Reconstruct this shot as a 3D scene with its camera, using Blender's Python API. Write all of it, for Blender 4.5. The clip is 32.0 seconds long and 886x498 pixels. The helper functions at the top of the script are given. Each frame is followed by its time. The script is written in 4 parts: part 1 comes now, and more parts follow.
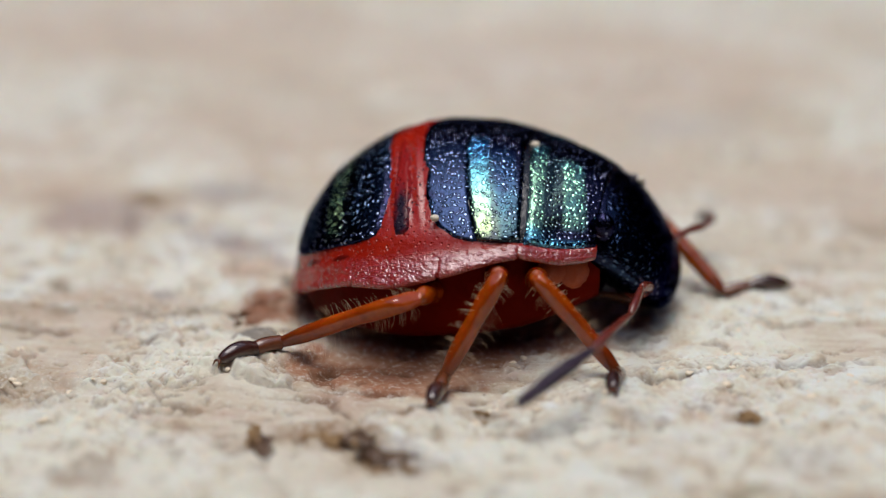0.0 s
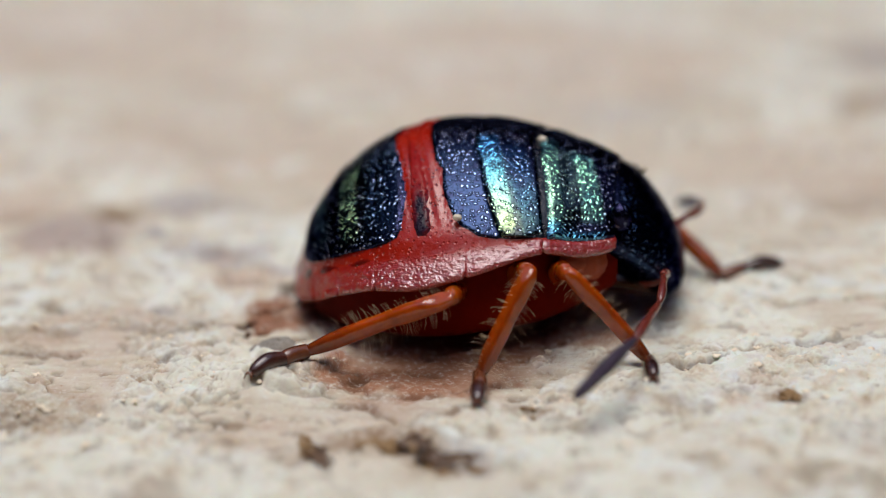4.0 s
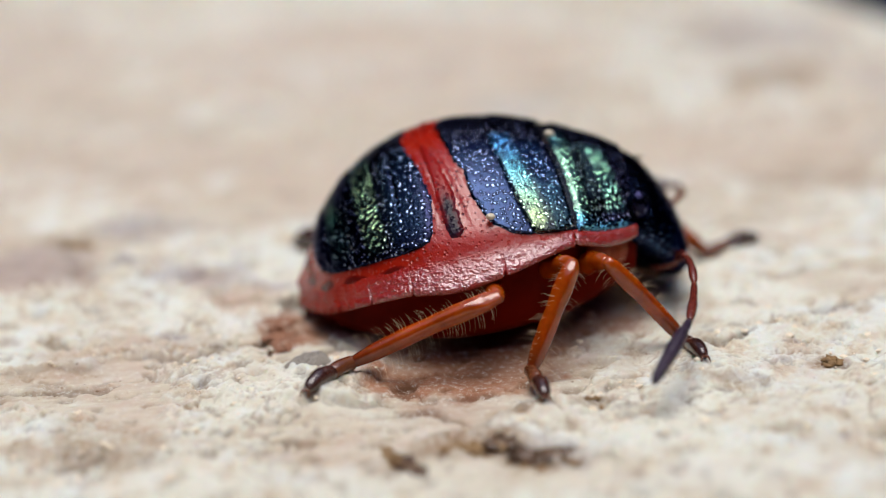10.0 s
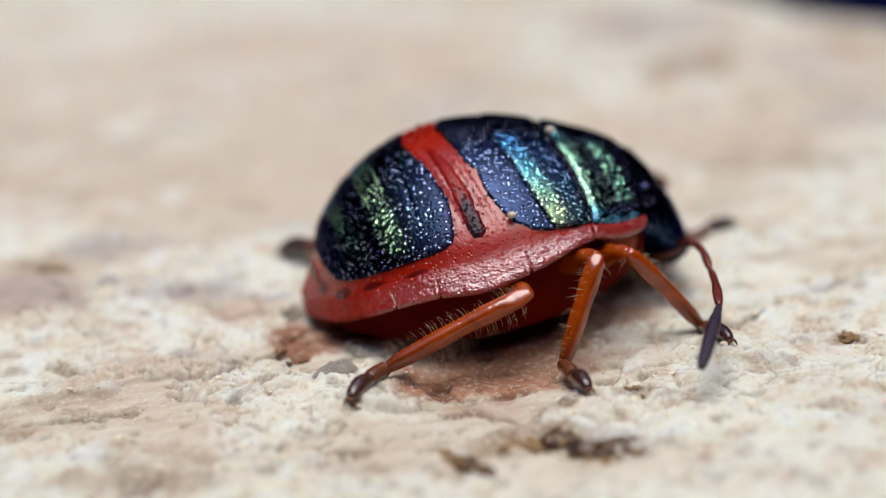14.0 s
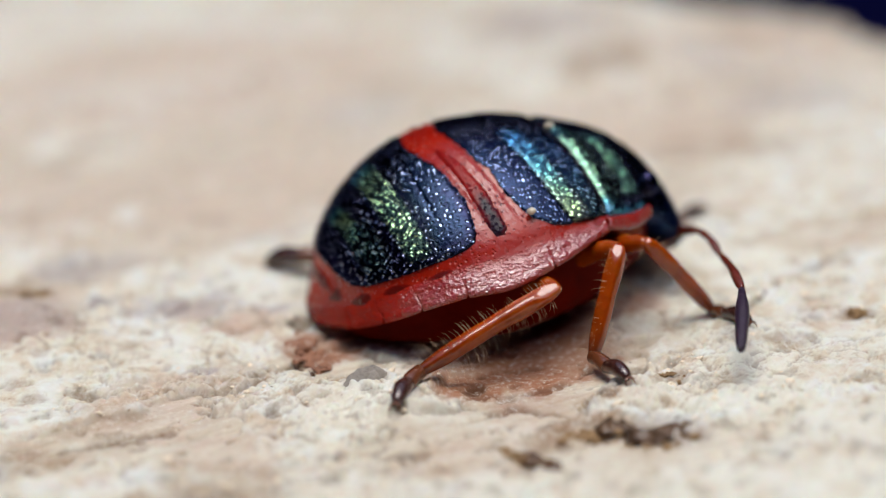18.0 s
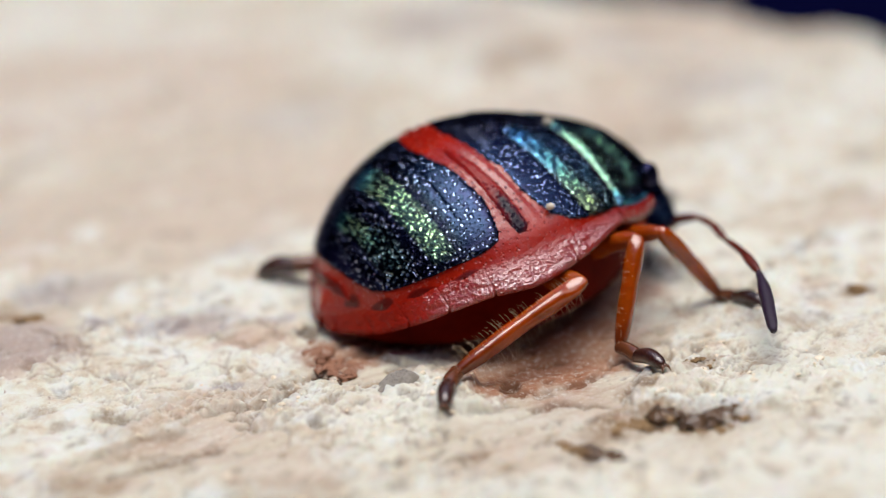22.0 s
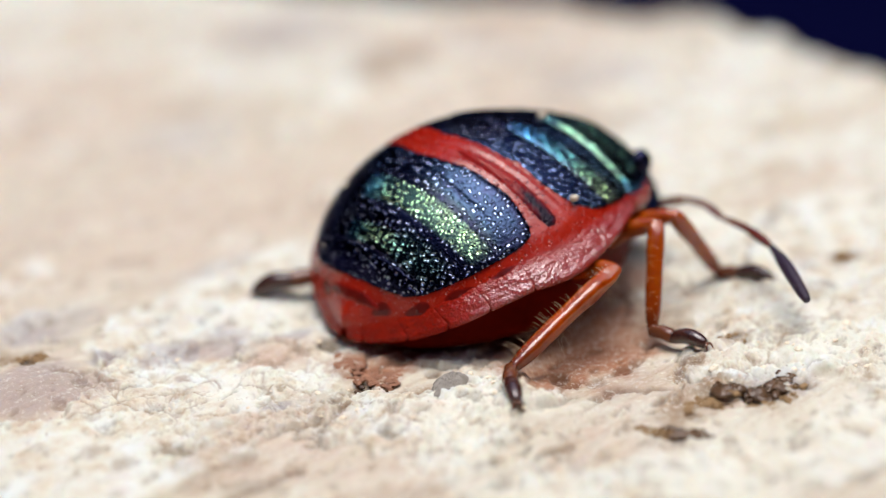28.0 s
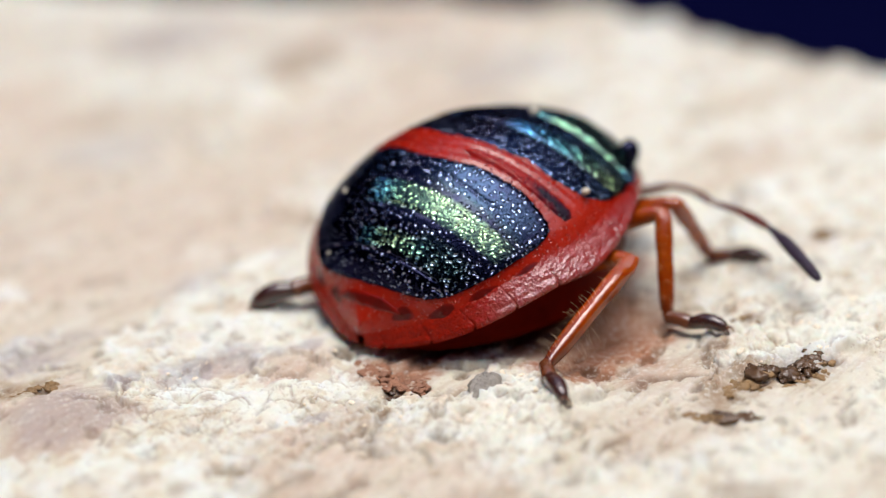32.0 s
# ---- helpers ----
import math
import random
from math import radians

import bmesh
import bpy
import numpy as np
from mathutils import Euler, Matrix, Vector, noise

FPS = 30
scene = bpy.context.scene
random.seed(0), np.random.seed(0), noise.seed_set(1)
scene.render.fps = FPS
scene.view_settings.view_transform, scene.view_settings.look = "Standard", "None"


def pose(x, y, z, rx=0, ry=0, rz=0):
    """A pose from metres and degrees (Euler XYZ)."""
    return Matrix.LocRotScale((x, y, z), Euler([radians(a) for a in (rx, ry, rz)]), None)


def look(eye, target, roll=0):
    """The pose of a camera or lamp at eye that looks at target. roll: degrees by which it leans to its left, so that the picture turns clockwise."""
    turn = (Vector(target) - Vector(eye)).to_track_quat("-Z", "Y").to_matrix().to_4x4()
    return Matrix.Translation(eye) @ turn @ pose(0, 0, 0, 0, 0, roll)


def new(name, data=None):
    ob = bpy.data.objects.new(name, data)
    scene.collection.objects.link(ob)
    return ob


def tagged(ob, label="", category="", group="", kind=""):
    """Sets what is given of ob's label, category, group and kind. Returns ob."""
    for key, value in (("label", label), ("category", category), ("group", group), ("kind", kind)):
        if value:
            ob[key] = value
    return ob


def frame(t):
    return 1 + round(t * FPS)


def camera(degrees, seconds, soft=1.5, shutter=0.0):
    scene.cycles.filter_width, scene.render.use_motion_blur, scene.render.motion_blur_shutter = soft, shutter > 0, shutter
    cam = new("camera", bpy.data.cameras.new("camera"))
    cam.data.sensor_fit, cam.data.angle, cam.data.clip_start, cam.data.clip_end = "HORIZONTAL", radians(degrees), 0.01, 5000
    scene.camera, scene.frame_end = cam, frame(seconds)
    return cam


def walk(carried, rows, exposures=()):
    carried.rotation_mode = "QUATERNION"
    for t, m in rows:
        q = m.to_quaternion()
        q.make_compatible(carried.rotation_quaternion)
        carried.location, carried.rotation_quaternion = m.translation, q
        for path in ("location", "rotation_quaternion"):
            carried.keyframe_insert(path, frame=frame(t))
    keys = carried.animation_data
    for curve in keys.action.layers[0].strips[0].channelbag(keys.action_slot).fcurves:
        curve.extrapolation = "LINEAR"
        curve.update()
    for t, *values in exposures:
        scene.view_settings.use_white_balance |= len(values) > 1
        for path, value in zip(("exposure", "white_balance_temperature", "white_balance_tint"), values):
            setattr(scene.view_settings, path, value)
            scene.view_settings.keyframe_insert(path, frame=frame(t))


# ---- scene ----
MM = 0.001
SECONDS = 32.0

# ---- camera and its path: seconds, eye in millimetres, yaw, pitch and roll in degrees
cam = camera(25.06, SECONDS, soft=1.2)
cam.data.dof.use_dof = True
cam.data.dof.focus_distance = 0.0426
cam.data.dof.aperture_fstop = 37.0
PATH = [
    (0.0, 9.918, -38.708, 16.715, 12.871, -19.514, -0.409),
    (3.0, 5.757, -39.409, 16.836, 7.382, -19.676, -0.974),
    (6.0, 1.536, -39.698, 16.957, 1.869, -19.826, -1.581),
    (9.5, -3.531, -39.630, 17.160, -4.739, -20.016, -2.032),
    (13.0, -8.789, -38.889, 17.399, -11.690, -20.268, -2.452),
    (16.5, -14.105, -37.415, 17.574, -18.921, -20.449, -2.838),
    (19.0, -17.664, -35.975, 17.603, -23.938, -20.478, -3.028),
    (22.0, -21.705, -33.812, 17.819, -29.911, -20.751, -3.330),
    (25.0, -25.436, -31.292, 17.943, -35.776, -20.905, -3.579),
    (28.5, -29.609, -27.711, 18.135, -43.002, -21.143, -3.842),
    (32.0, -33.227, -23.280, 18.641, -50.567, -21.899, -3.994),
]


def path_pose(x, y, z, yaw, pitch, roll):
    a, b = radians(yaw), radians(pitch)
    ahead = Vector((-math.sin(a) * math.cos(b), math.cos(a) * math.cos(b), math.sin(b)))
    eye = Vector((x, y, z)) * MM
    return look(eye, eye + ahead, roll)


walk(cam, [(t, path_pose(*row)) for t, *row in PATH], [(0.0, 0.91), (3.0, 0.95), (6.0, 1.01), (7.0, 1.12), (9.0, 1.16), (13.0, 1.17), (19.0, 1.16), (21.0, 1.17), (23.0, 1.36), (25.0, 1.43), (32.0, 1.42)])

# ---- light: the sky through the open top of a dark wall, added to block its low part
world = bpy.data.worlds.new("sky")
scene.world = world
world.use_nodes = True
wt = world.node_tree
sky = wt.nodes.new("ShaderNodeTexSky")
sky.sky_type, sky.sun_disc = "NISHITA", False
sky.sun_elevation, sky.sun_rotation = radians(62), radians(150)
wt.links.new(sky.outputs["Color"], wt.nodes["Background"].inputs["Color"])
wt.nodes["Background"].inputs["Strength"].default_value = 0.105

skylight = new("skylight", bpy.data.lights.new("skylight", "AREA"))
skylight.data.shape, skylight.data.size = "DISK", 0.125
skylight.data.energy, skylight.data.color = 0.170, (1.0, 0.95, 0.89)
skylight.matrix_world = look((-0.008, -0.01, 0.19), (0, 0.003, 0))


# ---- materials
def material(name, build):
    m = bpy.data.materials.new(name)
    m.use_nodes = True
    t = m.node_tree
    build(t, t.nodes["Principled BSDF"])
    return m


def node(t, kind, **values):
    n = t.nodes.new(kind)
    for key, value in values.items():
        n.inputs[key].default_value = value
    return n


def coords(t, scale=1000.0, stretch=(1, 1, 1)):
    c = t.nodes.new("ShaderNodeTexCoord")
    m = t.nodes.new("ShaderNodeMapping")
    m.inputs["Scale"].default_value = [scale * k for k in stretch]
    t.links.new(c.outputs["Object"], m.inputs["Vector"])
    return m.outputs["Vector"]


def noise_tex(t, vec, scale, detail=4, rough=0.6):
    n = node(t, "ShaderNodeTexNoise", Scale=scale, Detail=detail, Roughness=rough)
    t.links.new(vec, n.inputs["Vector"])
    return n.outputs["Fac"]


def voronoi(t, vec, scale, feature="F1", smooth=0.3, rand=0.9):
    n = t.nodes.new("ShaderNodeTexVoronoi")
    n.feature = feature
    n.inputs["Scale"].default_value, n.inputs["Randomness"].default_value = scale, rand
    if feature == "SMOOTH_F1":
        n.inputs["Smoothness"].default_value = smooth
    t.links.new(vec, n.inputs["Vector"])
    return n.outputs["Distance"]


def ramp(t, fac, stops):
    r = t.nodes.new("ShaderNodeValToRGB")
    while len(r.color_ramp.elements) < len(stops):
        r.color_ramp.elements.new(0.5)
    for e, (p, c) in zip(r.color_ramp.elements, stops):
        e.position = p
        e.color = (*c, 1) if isinstance(c, tuple) else (c, c, c, 1)
    t.links.new(fac, r.inputs["Fac"])
    return r.outputs["Color"]


def mixed(t, fac, a, b, blend="MIX"):
    m = t.nodes.new("ShaderNodeMix")
    m.data_type, m.blend_type = "RGBA", blend
    for socket, value in ((m.inputs[0], fac), (m.inputs[6], a), (m.inputs[7], b)):
        if isinstance(value, (int, float)):
            socket.default_value = value
        elif isinstance(value, tuple):
            socket.default_value = (*value, 1)
        else:
            t.links.new(value, socket)
    return m.outputs[2]


def maths(t, op, a, b=0.0, clamp=False):
    m = t.nodes.new("ShaderNodeMath")
    m.operation, m.use_clamp = op, clamp
    for socket, value in zip(m.inputs, (a, b)):
        if isinstance(value, (int, float)):
            socket.default_value = value
        else:
            t.links.new(value, socket)
    return m.outputs[0]


def bump(t, p, height, strength, distance, under=None):
    b = node(t, "ShaderNodeBump", Strength=strength, Distance=distance)
    t.links.new(height, b.inputs["Height"])
    if under:
        t.links.new(under, b.inputs["Normal"])
    t.links.new(b.outputs["Normal"], p.inputs["Normal"])
    return b.outputs["Normal"]


def attribute(t, name):
    a = t.nodes.new("ShaderNodeAttribute")
    a.attribute_name = name
    return a.outputs["Fac"]


def bowls(t, cells, radius):
    """Height of round pits from the distance to their middles: bowls in a flat plate."""
    k = maths(t, "DIVIDE", cells, radius, True)
    return maths(t, "MULTIPLY", k, k)


def cuticle_black(t, p, depth, pits_scale, glint=1.0):
    """Black cuticle with round pits, their glints painted as pale mirror-like middles, and a metallic blue to
    yellow-green sheen where the sheen attribute is set.
    """
    v = coords(t)
    warped = t.nodes.new("ShaderNodeVectorMath")
    warped.operation = "MULTIPLY_ADD"
    wn = node(t, "ShaderNodeTexNoise", Scale=3.0, Detail=2.0)
    t.links.new(v, wn.inputs["Vector"])
    t.links.new(wn.outputs["Color"], warped.inputs[0])
    warped.inputs[1].default_value = (0.25, 0.25, 0.25)
    t.links.new(v, warped.inputs[2])
    cells = voronoi(t, warped.outputs[0], pits_scale, "F1", 0.2, 0.6)
    wob = noise_tex(t, v, 2.6, 4)
    # bright reflections of the pits, put into the base colour as pale dots
    pit_glint = ramp(t, cells, [(0.18, glint), (0.35, 0.0)])
    area = maths(t, "MULTIPLY", attribute(t, "sheen"), ramp(t, noise_tex(t, v, 4.5, 3), [(0.36, 0.4), (0.50, 1.0)]))
    area = maths(t, "MULTIPLY", area, ramp(t, cells, [(0.28, 1.0), (0.48, 0.30)]))
    hue = ramp(t, maths(t, "ADD", attribute(t, "tone"), maths(t, "MULTIPLY", wob, 0.25)),
               [(0.10, (0.82, 0.97, 0.38)), (0.34, (0.52, 0.96, 0.60)), (0.58, (0.28, 0.86, 0.94)), (0.9, (0.15, 0.52, 0.98))])
    dark = mixed(t, noise_tex(t, v, 1.1, 2), (0.011, 0.012, 0.032), (0.019, 0.018, 0.044))
    dark = mixed(t, pit_glint, dark, (0.38, 0.42, 0.58))
    t.links.new(mixed(t, area, dark, hue), p.inputs["Base Color"])
    p.inputs["Metallic"].default_value = 1.0
    t.links.new(ramp(t, noise_tex(t, v, 9, 2), [(0.3, 0.16), (0.7, 0.27)]), p.inputs["Roughness"])
    p.inputs["Specular Tint"].default_value = (0.16, 0.17, 0.28, 1)
    broad = bump(t, p, noise_tex(t, v, 3, 3, 0.55), 0.2, 0.00006)
    fine = bump(t, p, noise_tex(t, v, 14, 3, 0.6), 0.45, 0.000030, broad)
    bump(t, p, bowls(t, cells, 0.45), 1.0, depth, fine)


def cuticle_red(t, p):
    v = coords(t)
    cells = voronoi(t, v, 8.0, "F1", 0.3, 0.8)
    pits = bowls(t, cells, 0.30)
    base = mixed(t, noise_tex(t, v, 1.3, 4), (0.20, 0.004, 0.001), (0.42, 0.020, 0.005))
    base = mixed(t, ramp(t, noise_tex(t, v, 5, 3), [(0.45, 0.0), (0.75, 0.5)]), base, (0.26, 0.007, 0.003))
    base = mixed(t, maths(t, "MULTIPLY", attribute(t, "pitted"), ramp(t, cells, [(0.16, 0.85), (0.30, 0.0)])), base, (0.045, 0.006, 0.012))
    base = mixed(t, attribute(t, "dark"), base, (0.004, 0.003, 0.006))
    t.links.new(base, p.inputs["Base Color"])
    t.links.new(ramp(t, noise_tex(t, v, 7, 2), [(0.3, 0.18), (0.7, 0.30)]), p.inputs["Roughness"])
    p.inputs["IOR"].default_value = 1.42
    p.inputs["Specular IOR Level"].default_value = 0.7
    p.inputs["Subsurface Weight"].default_value = 0.3
    p.inputs["Subsurface Radius"].default_value = (0.0005, 0.00008, 0.00004)
    p.inputs["Subsurface Scale"].default_value = 0.8
    fine = bump(t, p, noise_tex(t, v, 6, 4, 0.6), 0.35, 0.00005)
    bump(t, p, pits, 0.8, 0.000022, fine)


def cuticle_lobe(t, p):
    """Purplish black pitted skin that passes into brick red upwards."""
    v = coords(t)
    cells = voronoi(t, v, 9.5, "F1", 0.2, 0.8)
    red = maths(t, "ADD", maths(t, "ADD", attribute(t, "tone"), maths(t, "MULTIPLY", attribute(t, "rim"), 0.35)), maths(t, "MULTIPLY", maths(t, "SUBTRACT", noise_tex(t, v, 4, 3), 0.5), 0.9))
    red = maths(t, "MULTIPLY", ramp(t, red, [(0.2, 0.0), (0.8, 1.0)]), ramp(t, cells, [(0.16, 0.25), (0.32, 1.0)]))
    t.links.new(mixed(t, red, (0.014, 0.007, 0.016), (0.25, 0.008, 0.006)), p.inputs["Base Color"])
    t.links.new(ramp(t, noise_tex(t, v, 8, 2), [(0.3, 0.14), (0.7, 0.26)]), p.inputs["Roughness"])
    p.inputs["IOR"].default_value, p.inputs["Specular IOR Level"].default_value = 1.42, 0.2
    fine = bump(t, p, noise_tex(t, v, 9, 3, 0.6), 0.5, 0.00004)
    bump(t, p, bowls(t, cells, 0.42), 1.0, 0.000022, fine)


def cuticle_margin(t, p):
    """The closely pitted and shiny red side margin, its pink sheen partly put into the colour."""
    v = coords(t)
    cells = voronoi(t, v, 10.5, "F1", 0.2, 0.9)
    edge = attribute(t, "edge")
    base = mixed(t, noise_tex(t, v, 1.6, 4), (0.17, 0.003, 0.001), (0.37, 0.015, 0.004))
    # pink of the rim's highlight, painted into the base
    base = mixed(t, maths(t, "MULTIPLY", edge, 0.14), base, (0.34, 0.055, 0.055))
    t.links.new(maths(t, "ADD", maths(t, "MULTIPLY", edge, 0.75), 1.1), p.inputs["IOR"])
    p.inputs["Specular IOR Level"].default_value = 0.8
    t.links.new(base, p.inputs["Base Color"])
    t.links.new(ramp(t, noise_tex(t, v, 8, 2), [(0.3, 0.07), (0.7, 0.17)]), p.inputs["Roughness"])
    fine = bump(t, p, noise_tex(t, coords(t, 1000, (0.55, 1.0, 1.0)), 6.0, 4, 0.6), 0.95, 0.000085)
    bump(t, p, bowls(t, cells, 0.45), 0.7, 0.000015, fine)


def spot(t, p):
    """Dark red-brown spots that fade into the red skin at their rim."""
    v = coords(t)
    dark = mixed(t, noise_tex(t, v, 3, 4), (0.050, 0.002, 0.002), (0.12, 0.007, 0.004))
    rim = maths(t, "ADD", attribute(t, "rim"), maths(t, "MULTIPLY", maths(t, "SUBTRACT", noise_tex(t, v, 4, 3), 0.5), 0.8))
    t.links.new(mixed(t, ramp(t, rim, [(0.60, 0.0), (1.05, 1.0)]), dark, (0.23, 0.006, 0.002)), p.inputs["Base Color"])
    p.inputs["Roughness"].default_value, p.inputs["IOR"].default_value = 0.2, 1.38
    bump(t, p, noise_tex(t, v, 6, 4, 0.6), 0.4, 0.00005)


def belly_red(t, p):
    v = coords(t)
    t.links.new(mixed(t, noise_tex(t, v, 0.9, 4), (0.042, 0.0006, 0.0002), (0.165, 0.006, 0.0007)), p.inputs["Base Color"])
    p.inputs["Roughness"].default_value, p.inputs["IOR"].default_value = 0.45, 1.08
    bump(t, p, noise_tex(t, v, 6, 4), 0.5, 0.00004)


def amber(t, p):
    """Glossy, half-clear amber cuticle of the legs, browner towards the end of a segment."""
    v = coords(t)
    base = mixed(t, noise_tex(t, v, 2.0, 4), (0.10, 0.009, 0.001), (0.46, 0.080, 0.003))
    end = ramp(t, attribute(t, "along"), [(0.78, 0.0), (1.0, 0.85)])
    t.links.new(mixed(t, end, base, (0.07, 0.016, 0.008)), p.inputs["Base Color"])
    p.inputs["Roughness"].default_value = 0.22
    p.inputs["IOR"].default_value = 1.4
    p.inputs["Specular IOR Level"].default_value = 0.15
    p.inputs["Coat Weight"].default_value, p.inputs["Coat Roughness"].default_value, p.inputs["Coat IOR"].default_value = 1.0, 0.05, 1.55
    p.inputs["Subsurface Weight"].default_value = 0.5
    p.inputs["Subsurface Radius"].default_value = (0.0006, 0.00016, 0.00004)
    p.inputs["Subsurface Scale"].default_value = 0.8
    lumps = bump(t, p, noise_tex(t, v, 3.5, 3), 0.30, 0.00006)
    t.links.new(lumps, p.inputs["Coat Normal"])


def plain(color, other, rough, scale=3.0, rise=0.4, coat=0.0, metal=0.0):
    def build(t, p):
        v = coords(t)
        t.links.new(mixed(t, noise_tex(t, v, scale, 5), color, other), p.inputs["Base Color"])
        t.links.new(ramp(t, noise_tex(t, v, scale * 2.3, 3), [(0.3, rough * 0.8), (0.7, min(1.0, rough * 1.25))]), p.inputs["Roughness"])
        p.inputs["Coat Weight"].default_value, p.inputs["Metallic"].default_value = coat, metal
        bump(t, p, noise_tex(t, v, scale * 3, 5), rise, 0.00006)
    return build


def bark(t, p):
    """Pale weathered wood: rosy tan layers below, cream powdery crust above, with brown, grey and blackened places, and
    the bug's red-brown shade painted in.
    """
    v = coords(t)
    grain = coords(t, 1000, (0.3, 1.0, 1.0))
    n1, n2, n3 = noise_tex(t, grain, 0.45, 6, 0.6), noise_tex(t, v, 1.3, 7, 0.66), noise_tex(t, v, 7.5, 6, 0.7)
    fibre = noise_tex(t, coords(t, 1000, (0.10, 1.0, 1.0)), 3.2, 6, 0.65)
    cream = ramp(t, n2, [(0.30, (0.62, 0.44, 0.28)), (0.40, (0.84, 0.70, 0.50)), (0.50, (0.93, 0.86, 0.68)), (0.62, (0.97, 0.94, 0.82))])
    tan = ramp(t, fibre, [(0.28, (0.56, 0.39, 0.24)), (0.46, (0.76, 0.625, 0.45)), (0.62, (0.84, 0.725, 0.54)), (0.8, (0.77, 0.625, 0.46))])
    base = mixed(t, maths(t, "ADD", attribute(t, "crust"), maths(t, "MULTIPLY", maths(t, "SUBTRACT", n1, 0.5), 0.9), True), tan, cream)
    patches = noise_tex(t, coords(t, 1000, (0.5, 1.0, 1.0)), 0.75, 5, 0.65)
    base = mixed(t, ramp(t, patches, [(0.50, 0.0), (0.62, 0.30)]), base, (0.72, 0.57, 0.41))
    base = mixed(t, ramp(t, patches, [(0.34, 0.7), (0.47, 0.0)]), base, (0.95, 0.89, 0.72))
    pink = noise_tex(t, coords(t, 1000, (0.7, 1.0, 1.0)), 1.7, 5, 0.62)
    base = mixed(t, ramp(t, pink, [(0.54, 0.0), (0.66, 0.4)]), base, (0.76, 0.56, 0.43))
    base = mixed(t, maths(t, "MULTIPLY", attribute(t, "chalk"), ramp(t, n2, [(0.34, 0.3), (0.5, 0.9)])), base, (0.98, 0.90, 0.71))
    base = mixed(t, maths(t, "MULTIPLY", attribute(t, "rosy"), ramp(t, n2, [(0.25, 0.8), (0.75, 0.3)])), base, (0.68, 0.45, 0.32))
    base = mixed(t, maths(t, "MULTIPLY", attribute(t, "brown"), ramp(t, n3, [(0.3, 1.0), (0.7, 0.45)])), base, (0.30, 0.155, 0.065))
    # red: warm shade and red bounce light under the bug, put into the colour
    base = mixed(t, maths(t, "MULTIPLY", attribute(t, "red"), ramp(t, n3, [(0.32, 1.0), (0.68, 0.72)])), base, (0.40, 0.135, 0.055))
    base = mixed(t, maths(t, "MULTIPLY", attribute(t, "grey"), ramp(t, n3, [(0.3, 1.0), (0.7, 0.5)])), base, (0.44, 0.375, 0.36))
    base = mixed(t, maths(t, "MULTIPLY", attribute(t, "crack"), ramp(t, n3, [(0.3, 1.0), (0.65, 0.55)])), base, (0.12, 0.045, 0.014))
    # hollows of the fine bump painted darker, its tops paler
    base = mixed(t, ramp(t, n3, [(0.29, 0.75), (0.39, 0.0)]), base, (0.40, 0.21, 0.11))
    base = mixed(t, ramp(t, n3, [(0.54, 0.0), (0.70, 0.6)]), base, (0.97, 0.92, 0.78))
    specks = voronoi(t, v, 2.2, "F1", 0.2, 1.0)
    base = mixed(t, maths(t, "MULTIPLY", ramp(t, specks, [(0.03, 1.0), (0.11, 0.0)]), ramp(t, n1, [(0.5, 0.0), (0.6, 0.9)])), base, (0.22, 0.11, 0.05))
    base = mixed(t, 1.0, base, (0.828, 0.873, 0.928), "MULTIPLY")
    t.links.new(base, p.inputs["Base Color"])
    p.inputs["Roughness"].default_value = 0.7
    p.inputs["Specular IOR Level"].default_value = 0.3
    p.inputs["Subsurface Weight"].default_value = 0.2
    p.inputs["Subsurface Radius"].default_value = (0.0011, 0.0006, 0.0003)
    p.inputs["Subsurface Scale"].default_value = 0.45
    rough = bump(t, p, n2, 0.22, 0.0003)
    first = bump(t, p, n3, 0.42, 0.00018, rough)
    bump(t, p, noise_tex(t, v, 24, 5, 0.75), 0.6, 0.00006, first)


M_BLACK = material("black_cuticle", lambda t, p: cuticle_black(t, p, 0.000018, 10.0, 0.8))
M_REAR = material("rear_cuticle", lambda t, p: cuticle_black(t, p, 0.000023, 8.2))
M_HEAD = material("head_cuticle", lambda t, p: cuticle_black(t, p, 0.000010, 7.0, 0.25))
M_LOBE = material("lobe_cuticle", cuticle_lobe)
M_RED = material("red_cuticle", cuticle_red)
M_MARGIN = material("margin_cuticle", cuticle_margin)
M_BELLY = material("belly_cuticle", belly_red)
M_AMBER = material("amber_cuticle", amber)
M_FOOT = material("foot_cuticle", plain((0.08, 0.022, 0.010), (0.18, 0.055, 0.018), 0.18, 4, 0.3, 0.6))
M_FOOT_END = material("foot_end_cuticle", plain((0.026, 0.011, 0.010), (0.070, 0.022, 0.014), 0.2, 4, 0.3, 0.6))
M_ANT = material("antenna_cuticle", plain((0.08, 0.010, 0.008), (0.18, 0.034, 0.018), 0.2, 4, 0.3, 0.2))
M_CLUB = material("antenna_end_cuticle", plain((0.011, 0.004, 0.014), (0.030, 0.010, 0.036), 0.42, 7, 0.6, 0.0))
M_SPOT = material("spot_cuticle", spot)
M_HIP = material("hip_cuticle", plain((0.20, 0.015, 0.0015), (0.44, 0.070, 0.003), 0.6, 2.5, 0.5))
M_HAIR = material("hair", plain((0.58, 0.38, 0.20), (0.88, 0.70, 0.50), 0.35, 3, 0.0))
M_CREAM = material("cream_grain", plain((0.50, 0.42, 0.31), (0.74, 0.66, 0.52), 0.6, 5, 0.5))
M_BARK = material("weathered_wood", bark)
M_LITTER = material("litter", plain((0.78, 0.62, 0.44), (0.94, 0.87, 0.70), 0.95, 1.4, 0.8))
